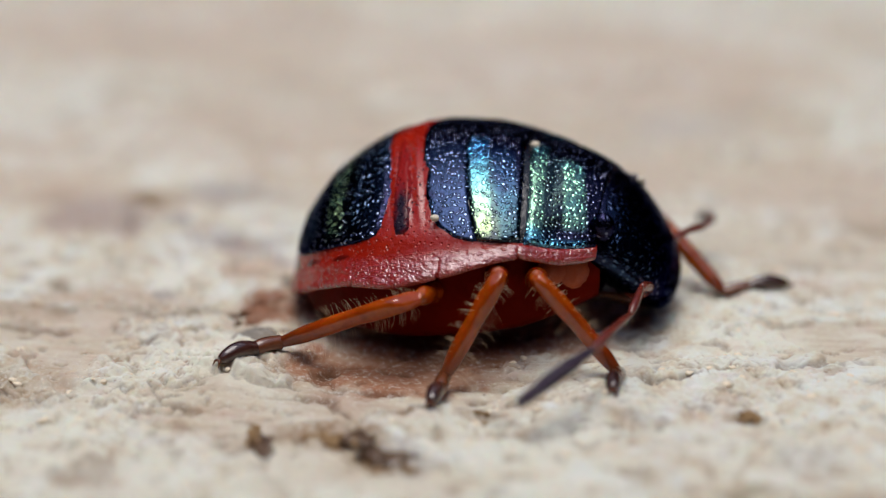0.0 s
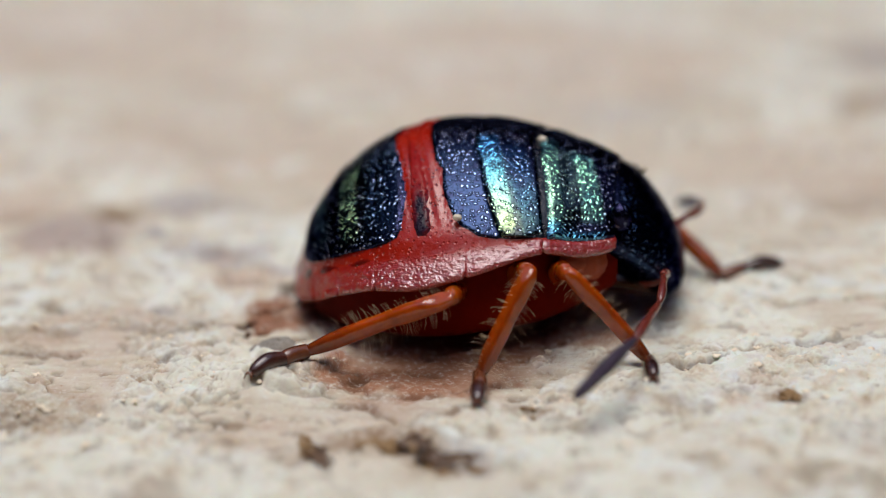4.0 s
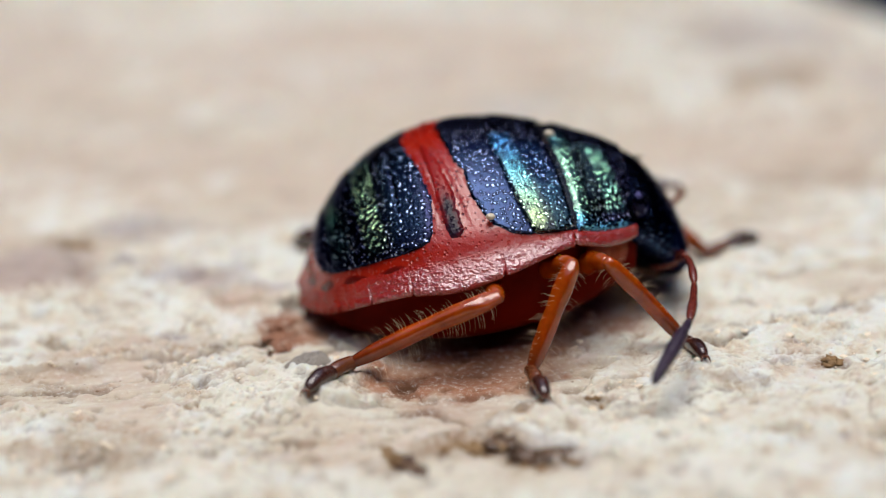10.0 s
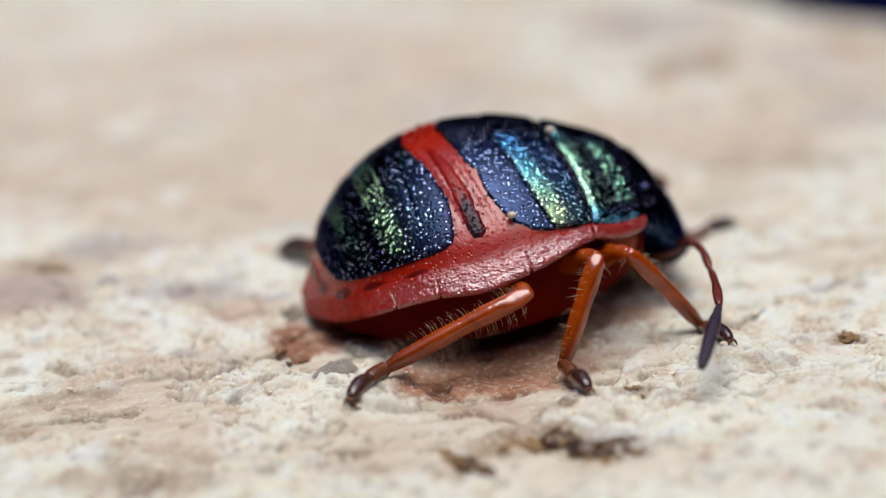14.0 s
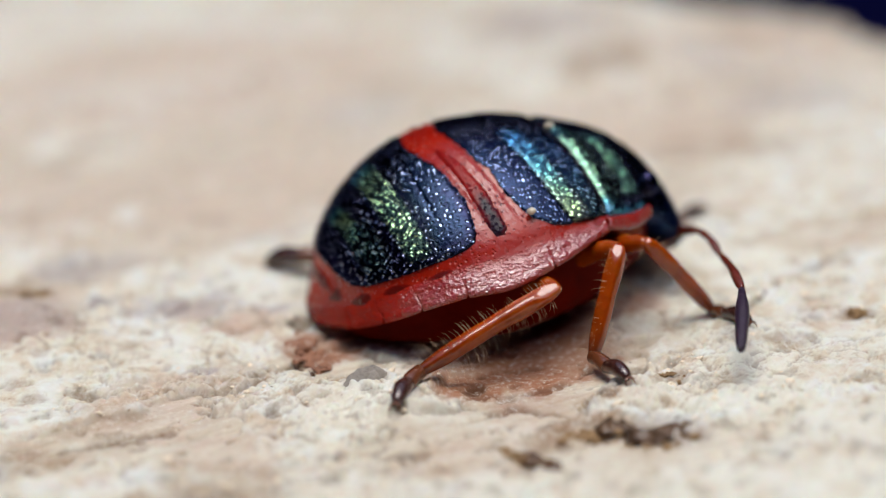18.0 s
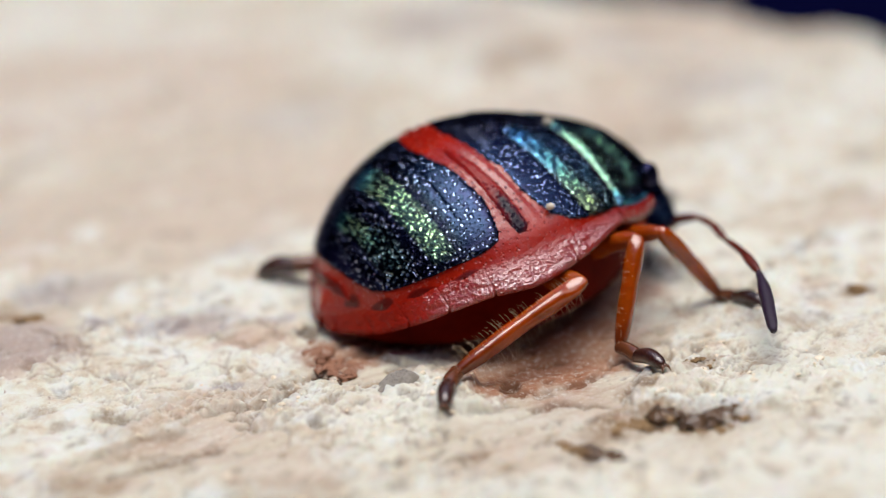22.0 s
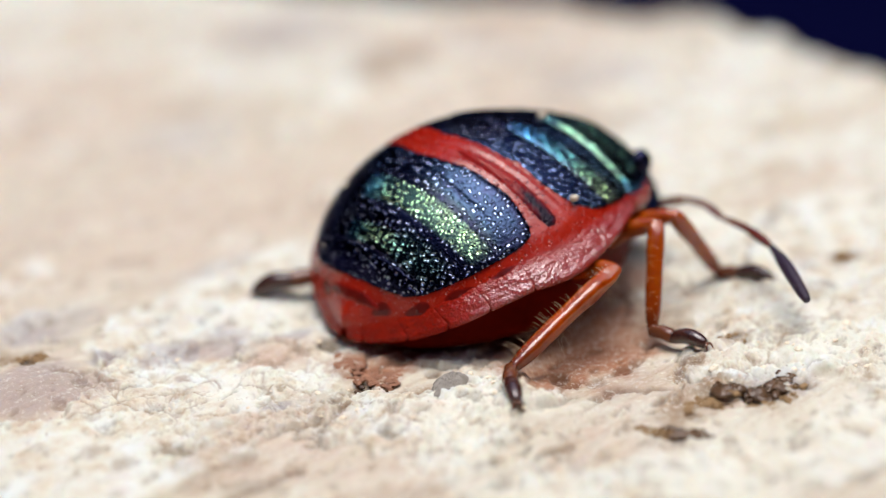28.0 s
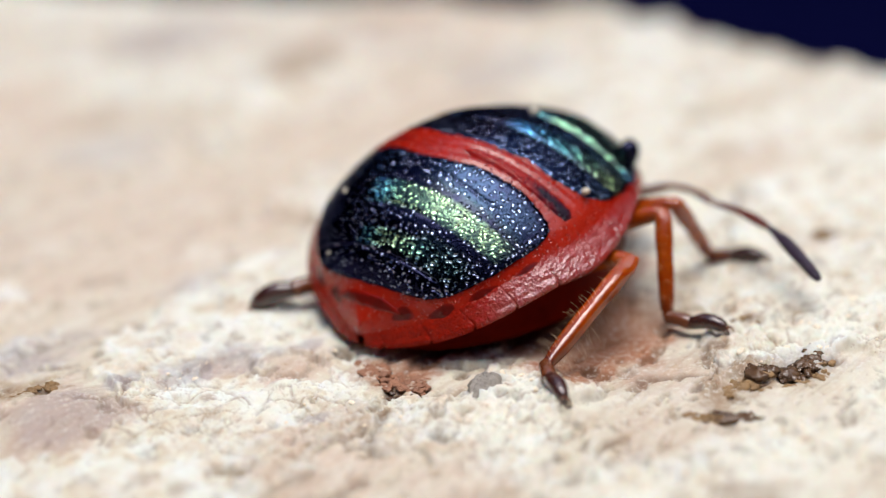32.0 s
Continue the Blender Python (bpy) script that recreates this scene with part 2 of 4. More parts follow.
M_CHIP = material("grey_chip", plain((0.13, 0.115, 0.10), (0.42, 0.37, 0.31), 0.75, 3.5, 1.0))
M_CRUMB = material("dark_crumb", plain((0.010, 0.010, 0.019), (0.19, 0.10, 0.04), 0.22, 2.0, 0.6))
M_OCHRE = material("ochre_crumb", plain((0.14, 0.07, 0.025), (0.40, 0.25, 0.11), 0.65, 3.0, 1.0))
M_RUST = material("rust_crumb", plain((0.09, 0.03, 0.016), (0.52, 0.25, 0.14), 0.7, 3.2, 0.8))
M_NAVY = material("navy_cloth", plain((0.0016, 0.002, 0.016), (0.0026, 0.003, 0.024), 1.0, 0.6, 0.3))


M_NAVY.node_tree.nodes["Principled BSDF"].inputs["Specular IOR Level"].default_value = 0.0


# ---- helpers for meshes; numbers in millimetres
def mesh_of(name, verts, faces, mat, smooth=True, attrs=None):
    me = bpy.data.meshes.new(name)
    me.from_pydata((np.asarray(verts, float) * MM).tolist(), [], faces)
    me.materials.append(mat)
    if smooth:
        me.polygons.foreach_set("use_smooth", np.ones(len(me.polygons), bool))
    for key, values in (attrs or {}).items():
        me.attributes.new(key, "FLOAT", "POINT").data.foreach_set("value", np.asarray(values, np.float32).ravel())
    me.update()
    return me


def part(name, me, parent, label=""):
    ob = new(name, me)
    ob.parent = parent
    return tagged(ob, label) if label else ob


def thing(name, me, label, category, at=None, group="", kind=""):
    ob = new(name, me)
    if at is not None:
        ob.matrix_world = at
    return tagged(ob, label, category, group, kind)


def grid_faces(n, m, wrap=False):
    k = m if wrap else m - 1
    return [(i * m + j, (i + 1) * m + j, (i + 1) * m + (j + 1) % m, i * m + (j + 1) % m) for i in range(n - 1) for j in range(k)]


def joined(pieces):
    verts, faces, at = [], [], 0
    for v, f in pieces:
        verts.append(np.asarray(v, float))
        faces += [tuple(i + at for i in q) for q in f]
        at += len(v)
    return np.concatenate(verts), faces


def smooth_curve(points, n):
    """n points along a Catmull-Rom curve through the given rows."""
    p = np.asarray(points, float)
    s = np.linspace(0, len(p) - 1, n)
    i = np.minimum(s.astype(int), len(p) - 2)
    t = (s - i)[:, None]
    a, b, c, d = (p[np.clip(i + k, 0, len(p) - 1)] for k in (-1, 0, 1, 2))
    return 0.5 * (2 * b + (c - a) * t + (2 * a - 5 * b + 4 * c - d) * t**2 + (3 * b - a - 3 * c + d) * t**3)


def tube(points, radii, n=24, m=14, flat=1.0, ridges=0, depth=0.0, up=(0, 0, 1)):
    """A closed tube along a curve. radii along it; ridges: lengthwise grooves; flat: height against width."""
    c = smooth_curve(points, n)
    r = np.interp(np.linspace(0, 1, n), np.linspace(0, 1, len(radii)), radii)
    t = np.gradient(c, axis=0)
    t /= np.linalg.norm(t, axis=1, keepdims=True)
    side = np.cross(t, up)
    side /= np.linalg.norm(side, axis=1, keepdims=True) + 1e-9
    top = np.cross(side, t)
    a = np.linspace(0, 2 * np.pi, m, endpoint=False)
    w = 1 - depth * (0.5 + 0.5 * np.cos(ridges * a)) if ridges else np.ones(m)
    v = c[:, None] + r[:, None, None] * w[None, :, None] * (np.cos(a)[None, :, None] * side[:, None] + flat * np.sin(a)[None, :, None] * top[:, None])
    v = v.reshape(-1, 3)
    faces = grid_faces(n, m, True)
    v = np.concatenate([v, c[:1] - t[:1] * r[0] * 0.35, c[-1:] + t[-1:] * r[-1] * 0.35])
    for j in range(m):
        faces.append((n * m, j, (j + 1) % m))
        faces.append((n * m + 1, (n - 1) * m + (j + 1) % m, (n - 1) * m + j))
    along = np.concatenate([np.repeat(np.linspace(0, 1, n), m), [0, 1]])
    return v, [tuple(reversed(f)) for f in faces], along


def rounded(k):
    """Radii that close a segment roundly at both ends, from its plain radii."""
    k = list(k)
    return [k[0] * 0.55, k[0] * 0.92] + k + [k[-1] * 0.92, k[-1] * 0.55]


# value noise on a plane, for the wood's relief
RNG = np.random.RandomState(7)
TABLE = RNG.rand(256, 256)


def plane_noise(x, y):
    i, j = np.floor(x).astype(int), np.floor(y).astype(int)
    u, v = x - i, y - j
    u, v = u * u * (3 - 2 * u), v * v * (3 - 2 * v)
    g = lambda a, b: TABLE[a & 255, b & 255]
    return (g(i, j) * (1 - u) + g(i + 1, j) * u) * (1 - v) + (g(i, j + 1) * (1 - u) + g(i + 1, j + 1) * u) * v


def fbm(x, y, octaves=5, gain=0.5):
    total, amp, size = 0.0, 1.0, 0.0
    for k in range(octaves):
        total = total + amp * plane_noise(x * 2**k + 17.3 * k, y * 2**k - 9.1 * k)
        size += amp
        amp *= gain
    return total / size


def worley(x, y, seed=3):
    """Distances to the nearest and second nearest of scattered points, one a unit cell, and a number of the nearest."""
    r = np.random.RandomState(seed)
    jx, jy, tone = r.rand(64, 64), r.rand(64, 64), r.rand(64, 64)
    i, j = np.floor(x).astype(int), np.floor(y).astype(int)
    best, second, which = np.full(x.shape, 9.0), np.full(x.shape, 9.0), np.zeros(x.shape)
    for a in (-1, 0, 1):
        for b in (-1, 0, 1):
            ii, jj = i + a, j + b
            d = np.hypot(ii + jx[ii & 63, jj & 63] - x, jj + jy[ii & 63, jj & 63] - y)
            near = d < best
            second = np.where(near, best, np.minimum(second, d))
            which = np.where(near, tone[ii & 63, jj & 63], which)
            best = np.where(near, d, best)
    return best, second, which


def step(x, a, b):
    k = np.clip((x - a) / (b - a), 0, 1)
    return k * k * (3 - 2 * k)


# ---- the wood: one sheet with its front edge at EDGE millimetres
EDGE = 23.6
EDGE_LINE = [(-70, 21.5), (0, 22.0), (3.9, 22.4), (4.8, 22.8), (5.4, 22.2), (7.6, 23.2), (9.7, 23.6), (11.3, 24.1), (12.4, 24.6), (12.9, 23.5), (14.0, 24.3), (15.2, 25.0), (16.9, 25.1), (18.1, 23.6), (20.0, 23.6),
             (22.0, 24.3), (25.5, 21.3), (28.7, 19.8), (40, 17.5), (90, 14.0)]
RISES = [(-9.9, 6.6, 0.45, 1.8), (-3.3, -1.6, 0.30, 1.0), (-2.5, -0.6, 0.16, 0.9), (1.4, -2.7, 0.16, 0.8), (5.0, -1.7, 0.32, 0.9), (8.0, 5.4, 0.12, 1.0), (-3.2, 7.2, 0.34, 1.2),
         (-4.6, 4.7, 0.30, 1.0), (-9.3, 8.0, 0.25, 2.0), (13.0, 20.0, 0.5, 3.0), (0.9, -4.5, -0.12, 1.2), (-1.7, -4.4, -0.10, 1.0), (-3.6, 4.1, -0.15, 0.5)]
# stains of the wood, with the bug's warm shade painted in as red and some rosy: middle x and y, size, strength
ROSY_NEAR = [(-5.0, 4.5, 0.8, 1.0), (-5.6, 5.9, 0.8, 0.9), (-0.5, -2.2, 0.9, 0.9), (-9.7, 6.6, 1.5, 1.0), (-2.8, -3.8, 1.8, 0.35), (-6.8, -1.4, 1.4, 0.5), (0.4, -0.6, 1.3, 0.7), (-4.6, 0.2, 1.0, 0.3), (-4.6, 4.6, 0.9, 0.9), (-3.7, 2.0, 0.9, 0.8), (1.6, -2.4, 1.3, 0.35), (-0.5, -3.3, 1.4, 0.5), (0.8, 0.9, 2.6, 0.75), (0.0, -0.2, 1.6, 0.5)]
ROSY_FAR = [(-9.9, 6.9, 1.4, 1.0), (0.0, 14.0, 6.0, 0.5), (-8.0, 16.0, 6.0, 0.5), (10.0, 14.0, 5.0, 0.5), (0.0, 27.0, 9.0, 0.6), (-15.0, 12.0, 5.0, 0.45), (18.0, 20.0, 6.0, 0.5), (-16.0, 30.0, 9.0, 0.6), (8.5, 6.5, 1.5, 0.4), (-9.6, 7.2, 1.6, 1.0), (-11.5, 9.6, 1.6, 0.8), (-7.4, 1.4, 2.2, 0.6), (7.0, -1.2, 1.0, 0.35), (12.0, 2.5, 2.5, 0.35), (2.0, 17.0, 4.0, 0.3), (-9.0, 24.0, 5.0, 0.35)]
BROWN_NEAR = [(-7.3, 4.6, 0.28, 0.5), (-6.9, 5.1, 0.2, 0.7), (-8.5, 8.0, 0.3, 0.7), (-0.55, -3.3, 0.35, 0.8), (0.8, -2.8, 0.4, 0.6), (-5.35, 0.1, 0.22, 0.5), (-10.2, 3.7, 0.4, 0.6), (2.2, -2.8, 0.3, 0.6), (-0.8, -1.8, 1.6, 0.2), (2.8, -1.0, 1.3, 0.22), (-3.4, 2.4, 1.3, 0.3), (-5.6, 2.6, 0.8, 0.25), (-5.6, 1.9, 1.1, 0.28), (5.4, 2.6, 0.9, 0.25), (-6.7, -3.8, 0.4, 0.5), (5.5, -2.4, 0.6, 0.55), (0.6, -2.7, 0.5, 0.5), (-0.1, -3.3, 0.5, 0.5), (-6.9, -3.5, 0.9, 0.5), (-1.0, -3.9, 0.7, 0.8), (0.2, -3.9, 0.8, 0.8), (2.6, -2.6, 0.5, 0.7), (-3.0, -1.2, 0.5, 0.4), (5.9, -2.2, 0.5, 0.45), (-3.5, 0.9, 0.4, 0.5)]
BROWN_FAR = [(12.3, 19.6, 1.7, 0.85), (18.5, 22.0, 1.4, 0.7), (10.3, 24.3, 0.7, 0.5), (-7.4, 7.16, 0.3, 0.8), (12.2, 26.8, 2.0, 0.7), (10.0, 10.7, 0.7, 0.7), (12.7, 9.6, 0.7, 0.6), (6.1, 22.6, 1.6, 0.5), (-11.5, 8.9, 0.9, 0.5), (-9.9, 23.4, 1.2, 0.4), (9.3, 1.0, 0.35, 0.5), (-7.6, -2.6, 1.4, 0.35), (-8.6, 1.4, 1.2, 0.25), (-9.9, 6.9, 1.6, 0.22), (-4.6, -6.9, 0.4, 0.8), (-9.3, -3.0, 0.5, 0.6), (-8.3, -2.9, 0.7, 0.5), (-9.1, 0.2, 0.5, 0.5), (-10.0, 2.9, 0.35, 0.6), (-4.4, -6.6, 0.8, 0.7), (-8.0, -3.1, 0.9, 0.75), (7.65, -1.65, 0.45, 0.9), (-9.0, 8.7, 0.7, 0.8), (13.0, 20.0, 1.5, 0.5), (-4.1, 20.8, 1.0, 0.7), (12.0, 10.8, 1.1, 0.65), (-10.5, 0.2, 0.8, 0.6), (10.8, 11.6, 0.8, 0.6), (-9.2, 9.4, 1.1, 0.7), (13.0, 27.3, 1.6, 0.5)]
# shade with a red glow beneath the bug, painted on the wood
RED_SHADE = [(0.6, 1.2, 2.7, 0.95), (-1.3, -0.4, 1.4, 0.95), (0.0, -0.5, 1.5, 0.95), (1.2, -0.9, 1.1, 0.8), (-2.6, 2.4, 1.2, 0.9), (3.4, 1.6, 1.2, 0.8), (-0.9, -1.9, 0.5, 0.35), (-3.6, 2.9, 0.8, 0.7)]
GREY_SPOTS = [(-5.4, 5.4, 0.35, 0.8), (-6.1, 6.45, 0.6, 0.9), (-7.5, 7.1, 0.6, 0.9), (-7.8, 10.4, 1.0, 0.8), (-3.9, 5.0, 0.5, 0.8), (-6.25, 2.7, 0.35, 0.8), (-9.5, 6.9, 1.5, 0.55), (-6.3, 6.5, 0.7, 0.7), (-2.1, 10.1, 1.2, 0.5), (4.0, 20.0, 2.0, 0.45), (16.0, 19.0, 1.6, 0.5), (-3.3, 0.4, 0.5, 0.5), (-5.2, 6.0, 1.0, 0.6), (1.2, -4.5, 0.9, 0.5), (16.0, 14.0, 2.5, 0.5), (14.0, 27.0, 3.0, 0.6), (-6.8, 10.4, 1.5, 0.5), (9.0, -3.6, 1.0, 0.3)]
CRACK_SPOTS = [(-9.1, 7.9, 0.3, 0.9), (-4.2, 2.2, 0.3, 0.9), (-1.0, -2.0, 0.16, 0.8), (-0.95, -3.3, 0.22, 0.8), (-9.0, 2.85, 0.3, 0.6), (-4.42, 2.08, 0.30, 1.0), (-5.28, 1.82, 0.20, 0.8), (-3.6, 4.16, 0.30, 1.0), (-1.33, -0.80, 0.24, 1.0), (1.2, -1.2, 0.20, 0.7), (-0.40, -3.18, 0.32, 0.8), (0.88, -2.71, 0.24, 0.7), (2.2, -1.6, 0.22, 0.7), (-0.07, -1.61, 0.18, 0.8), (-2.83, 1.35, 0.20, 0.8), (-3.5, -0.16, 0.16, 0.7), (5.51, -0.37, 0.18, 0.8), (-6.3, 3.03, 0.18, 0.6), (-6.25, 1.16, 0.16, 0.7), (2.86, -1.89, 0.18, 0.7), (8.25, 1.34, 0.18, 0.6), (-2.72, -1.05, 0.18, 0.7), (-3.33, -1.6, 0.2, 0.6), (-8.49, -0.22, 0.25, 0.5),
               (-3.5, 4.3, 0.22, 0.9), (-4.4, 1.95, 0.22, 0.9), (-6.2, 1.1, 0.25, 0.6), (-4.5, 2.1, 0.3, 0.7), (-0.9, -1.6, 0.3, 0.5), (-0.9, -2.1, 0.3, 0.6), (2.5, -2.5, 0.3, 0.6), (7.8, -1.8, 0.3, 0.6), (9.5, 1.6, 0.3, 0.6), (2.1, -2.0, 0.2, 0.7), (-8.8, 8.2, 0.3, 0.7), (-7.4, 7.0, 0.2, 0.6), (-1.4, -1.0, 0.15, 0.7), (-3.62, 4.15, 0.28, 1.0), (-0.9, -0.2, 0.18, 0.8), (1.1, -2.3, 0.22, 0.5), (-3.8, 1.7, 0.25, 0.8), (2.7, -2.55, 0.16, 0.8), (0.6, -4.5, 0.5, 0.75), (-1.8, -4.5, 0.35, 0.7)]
CHALK = [(-4.3, -0.7, 1.5, 0.9), (-2.4, -1.7, 1.0, 0.6), (-2.0, -6.2, 2.6, 0.6), (3.6, -3.6, 2.0, 0.8), (-5.8, -6.0, 2.6, 0.6), (4.6, 0.2, 1.5, 0.6), (-6.2, 3.8, 1.1, 0.5), (7.2, 2.6, 1.6, 0.6), (3.0, -7.0, 3.0, 0.6), (8.5, -3.5, 2.2, 0.5)]
STAINS_AND_SHADE = {"chalk": CHALK, "rosy": ROSY_NEAR + ROSY_FAR, "brown": BROWN_NEAR + BROWN_FAR, "red": RED_SHADE, "grey": GREY_SPOTS, "crack": CRACK_SPOTS}


# cracks along the grain of the bare layers
CRACKS = [[(-8.5, -3.9), (-7.3, -3.4), (-5.6, -2.7), (-3.9, -2.3), (-3.3, -1.5)], [(-2.6, -2.5), (-0.9, -2.1), (-0.1, -3.2), (0.7, -2.7), (2.4, -2.1)], [(-6.5, 3.0), (-6.2, 1.1), (-5.6, -0.3)],
          [(5.5, -0.3), (6.8, 0.4), (9.5, 1.6)], [(-10.0, 0.4), (-9.1, 0.2), (-7.8, 0.1), (-6.4, 0.9), (-4.6, 2.1)], [(-1.6, -0.9), (-0.9, -1.6), (0.3, -1.7), (1.2, -1.3)]]


def crack_lines(x, y):
    """Broken, ragged cracks: 1 in their middle, 0 away from them."""
    wx, wy = x + 0.7 * (fbm(x * 1.7 + 3, y * 1.7, 4, 0.6) - 0.5), y + 0.7 * (fbm(x * 1.7 + 60, y * 1.7 + 9, 4, 0.6) - 0.5)
    best = np.full(x.shape, 9.0)
    for line in CRACKS:
        for (ax, ay), (bx, by) in zip(line, line[1:]):
            k = np.clip(((wx - ax) * (bx - ax) + (wy - ay) * (by - ay)) / ((bx - ax) ** 2 + (by - ay) ** 2), 0, 1)
            best = np.minimum(best, np.hypot(wx - ax - k * (bx - ax), wy - ay - k * (by - ay)))
    width = 0.02 + 0.16 * step(fbm(x * 1.3 + 8, y * 1.3 + 77, 3), 0.46, 0.66)
    return 1 - step(best / width, 0.4, 1.2)


def crust(x, y):
    """Where the cream crust still covers the wood: 1 on it, 0 on the bare layers."""
    f = fbm(x * 0.20 + 40, y * 0.34 + 11, 5, 0.62) + 0.125
    for cx, cy, size, much in STAINS_AND_SHADE["rosy"]:
        f = f - 0.30 * much * np.exp(-(((x - cx) / size) ** 2 + ((y - cy) / size) ** 2))
    return f


def ground_height(x, y):
    """The wood's surface in millimetres over its mean plane."""
    broad = (fbm(x * 0.13 + 40, y * 0.20 + 11, 3) - 0.5) * 0.5
    f = crust(x, y)
    on = step(f, 0.475, 0.515)
    wx, wy = x + 0.5 * (fbm(x * 0.9, y * 0.9, 3) - 0.5), y + 0.5 * (fbm(x * 0.9 + 50, y * 0.9, 3) - 0.5)
    d1, d2, tone = worley(wx * 1.1, wy * 1.5)
    g1, g2, _ = worley(wx * 3.1 + 7, wy * 3.6 + 3, 5)
    k1, k2, _ = worley(wx * 7.0, wy * 7.6, 8)
    loose = step(fbm(x * 0.45 + 12, y * 0.6 + 33, 3), 0.36, 0.60)
    crumbs = on * ((0.6 - d1) * 0.09 + (fbm(x * 2.1, y * 2.4, 4, 0.6) - 0.5) * 0.30 + loose * ((0.5 - g1) * 0.15 + (0.5 - k1) * 0.05))
    layers = (1 - on) * ((fbm(x * 0.5, y * 2.4 + 7, 4, 0.6) - 0.5) * 0.20 + (fbm(x * 3.1, y * 4.6, 3, 0.6) - 0.5) * 0.05)
    z = broad + 0.13 * (on - 0.5) + crumbs + layers
    calm = 1 - 0.4 * np.exp(-(((x - 1) / 5) ** 2 + ((y - 3) / 3.5) ** 2))
    z = z * calm
    for cx, cy, rise, size in RISES:
        z = z + rise * np.exp(-((x - cx) ** 2 + (y - cy) ** 2) / size**2)
    return z


def axis(spans):
    out = [spans[0][0]]
    for lo, hi, stepsize in spans:
        n = max(1, int(round((hi - lo) / stepsize)))
        out += list(np.linspace(lo, hi, n + 1)[1:])
    return np.array(out)


def build_ground():
    xs = axis([(-70, -30, 2.0), (-30, -14, 0.4), (-14, -9.5, 0.12), (-9.5, 9.5, 0.05), (9.5, 16, 0.12), (16, EDGE, 0.3)])
    ys = axis([(-70, -20, 2.5), (-20, -9, 0.4), (-9, -6, 0.12), (-6, 7, 0.05), (7, 16, 0.14), (16, 40, 0.4), (40, 90, 2.0)])
    x, y = np.meshgrid(xs, ys, indexing="ij")
    wobble = np.interp(y, *np.array(EDGE_LINE).T) - EDGE - 0.9 + 0.5 * (fbm(y * 0.9 + 3, y * 0 + 5, 3) - 0.5)
    x = x + wobble * step(x, 14, EDGE)
    z = ground_height(x, y)
    z = z - 0.5 * step(x, EDGE - 1.4 + wobble, EDGE + wobble) ** 2
    attrs = {}
    warp = (fbm(x * 1.1 + 5, y * 1.1, 4, 0.6) - 0.5) * 1.5
    warp2 = (fbm(x * 1.1 - 31, y * 1.1 + 8, 4, 0.6) - 0.5) * 1.5
    for key, spots in STAINS_AND_SHADE.items():
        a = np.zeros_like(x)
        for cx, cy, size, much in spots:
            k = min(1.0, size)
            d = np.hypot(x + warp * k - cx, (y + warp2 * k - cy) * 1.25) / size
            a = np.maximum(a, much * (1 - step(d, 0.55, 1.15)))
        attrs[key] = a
    f = crust(x, y)
    attrs["crust"] = step(f, 0.46, 0.53)
    lip = np.exp(-(((f - 0.478) / 0.008) ** 2)) * step(fbm(x * 0.8 + 21, y * 0.8, 3), 0.46, 0.60)
    pits = step(fbm(x * 2.3 + 3, y * 3.1 + 70, 4, 0.6), 0.635, 0.70)
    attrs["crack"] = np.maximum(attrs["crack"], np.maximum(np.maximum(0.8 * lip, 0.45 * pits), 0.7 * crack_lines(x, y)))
    wx, wy = x + 0.5 * (fbm(x * 0.9, y * 0.9, 3) - 0.5), y + 0.5 * (fbm(x * 0.9 + 50, y * 0.9, 3) - 0.5)
    g1, g2, _ = worley(wx * 3.1 + 7, wy * 3.6 + 3, 5)
    d1, d2, _ = worley(wx * 1.1, wy * 1.5)
    # crevice shade between the crumbs, painted in brown along their borders
    seams = np.maximum(0.45 * (1 - step(g2 - g1, 0.03, 0.13)), 0.9 * (1 - step(d2 - d1, 0.02, 0.09)))
    seam_shade = seams * step(fbm(x * 0.7 + 61, y * 0.9 + 17, 4, 0.6), 0.47, 0.60) * attrs["crust"]
    attrs["brown"] = np.maximum(attrs["brown"], 0.85 * seam_shade)
    z = z - 0.05 * seam_shade
    z = z - 0.15 * attrs["crack"]
    n, m = x.shape
    top = np.stack([x, y, z], -1)
    rows = [top]
    for out, drop in ((0.5, 1.2), (0.7, 3.0), (0.4, 12.0)):
        last = top[-1:].copy()
        last[..., 0] += out
        last[..., 2] -= drop
        rows.append(last)
    v = np.concatenate(rows, 0)
    full = {k: np.concatenate([a] + [a[-1:]] * 3, 0) for k, a in attrs.items()}
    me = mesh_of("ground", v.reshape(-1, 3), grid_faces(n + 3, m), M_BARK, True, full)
    return thing("ground", me, "pale cream weathered wood with rosy and brown crumbling patches and painted shade under the bug", "wood surface", kind="structure")


build_ground()


def build_surround():
    """A dark navy cloth under the wood, and an added unseen navy wall round it, open at the top, that blocks the low
    sky.
    """
    table = mesh_of("cloth", [(-400, -400, -13), (400, -400, -13), (400, 400, -13), (-400, 400, -13)], [(0, 1, 2, 3)], M_NAVY, False)
    thing("backdrop_floor", table, "dark navy cloth lying under the wood", "backdrop", kind="structure")
    ring, verts = 64, []
    for z, r in ((-13, 300), (160, 300), (320, 300)):
        verts += [(r * math.cos(2 * math.pi * k / ring), r * math.sin(2 * math.pi * k / ring), z) for k in range(ring)]
    wall = mesh_of("block_wall", verts, grid_faces(3, ring, True), M_NAVY)
    thing("sky_block_wall", wall, "unseen dark navy wall added round the place to block the low sky", "backdrop", kind="structure")


build_surround()


# ---- the bug: millimetres in its own frame, x towards its head, y to its left
BUG_AT = pose(1.022 * MM, 3.559 * MM, 0, 0, 0, -4)
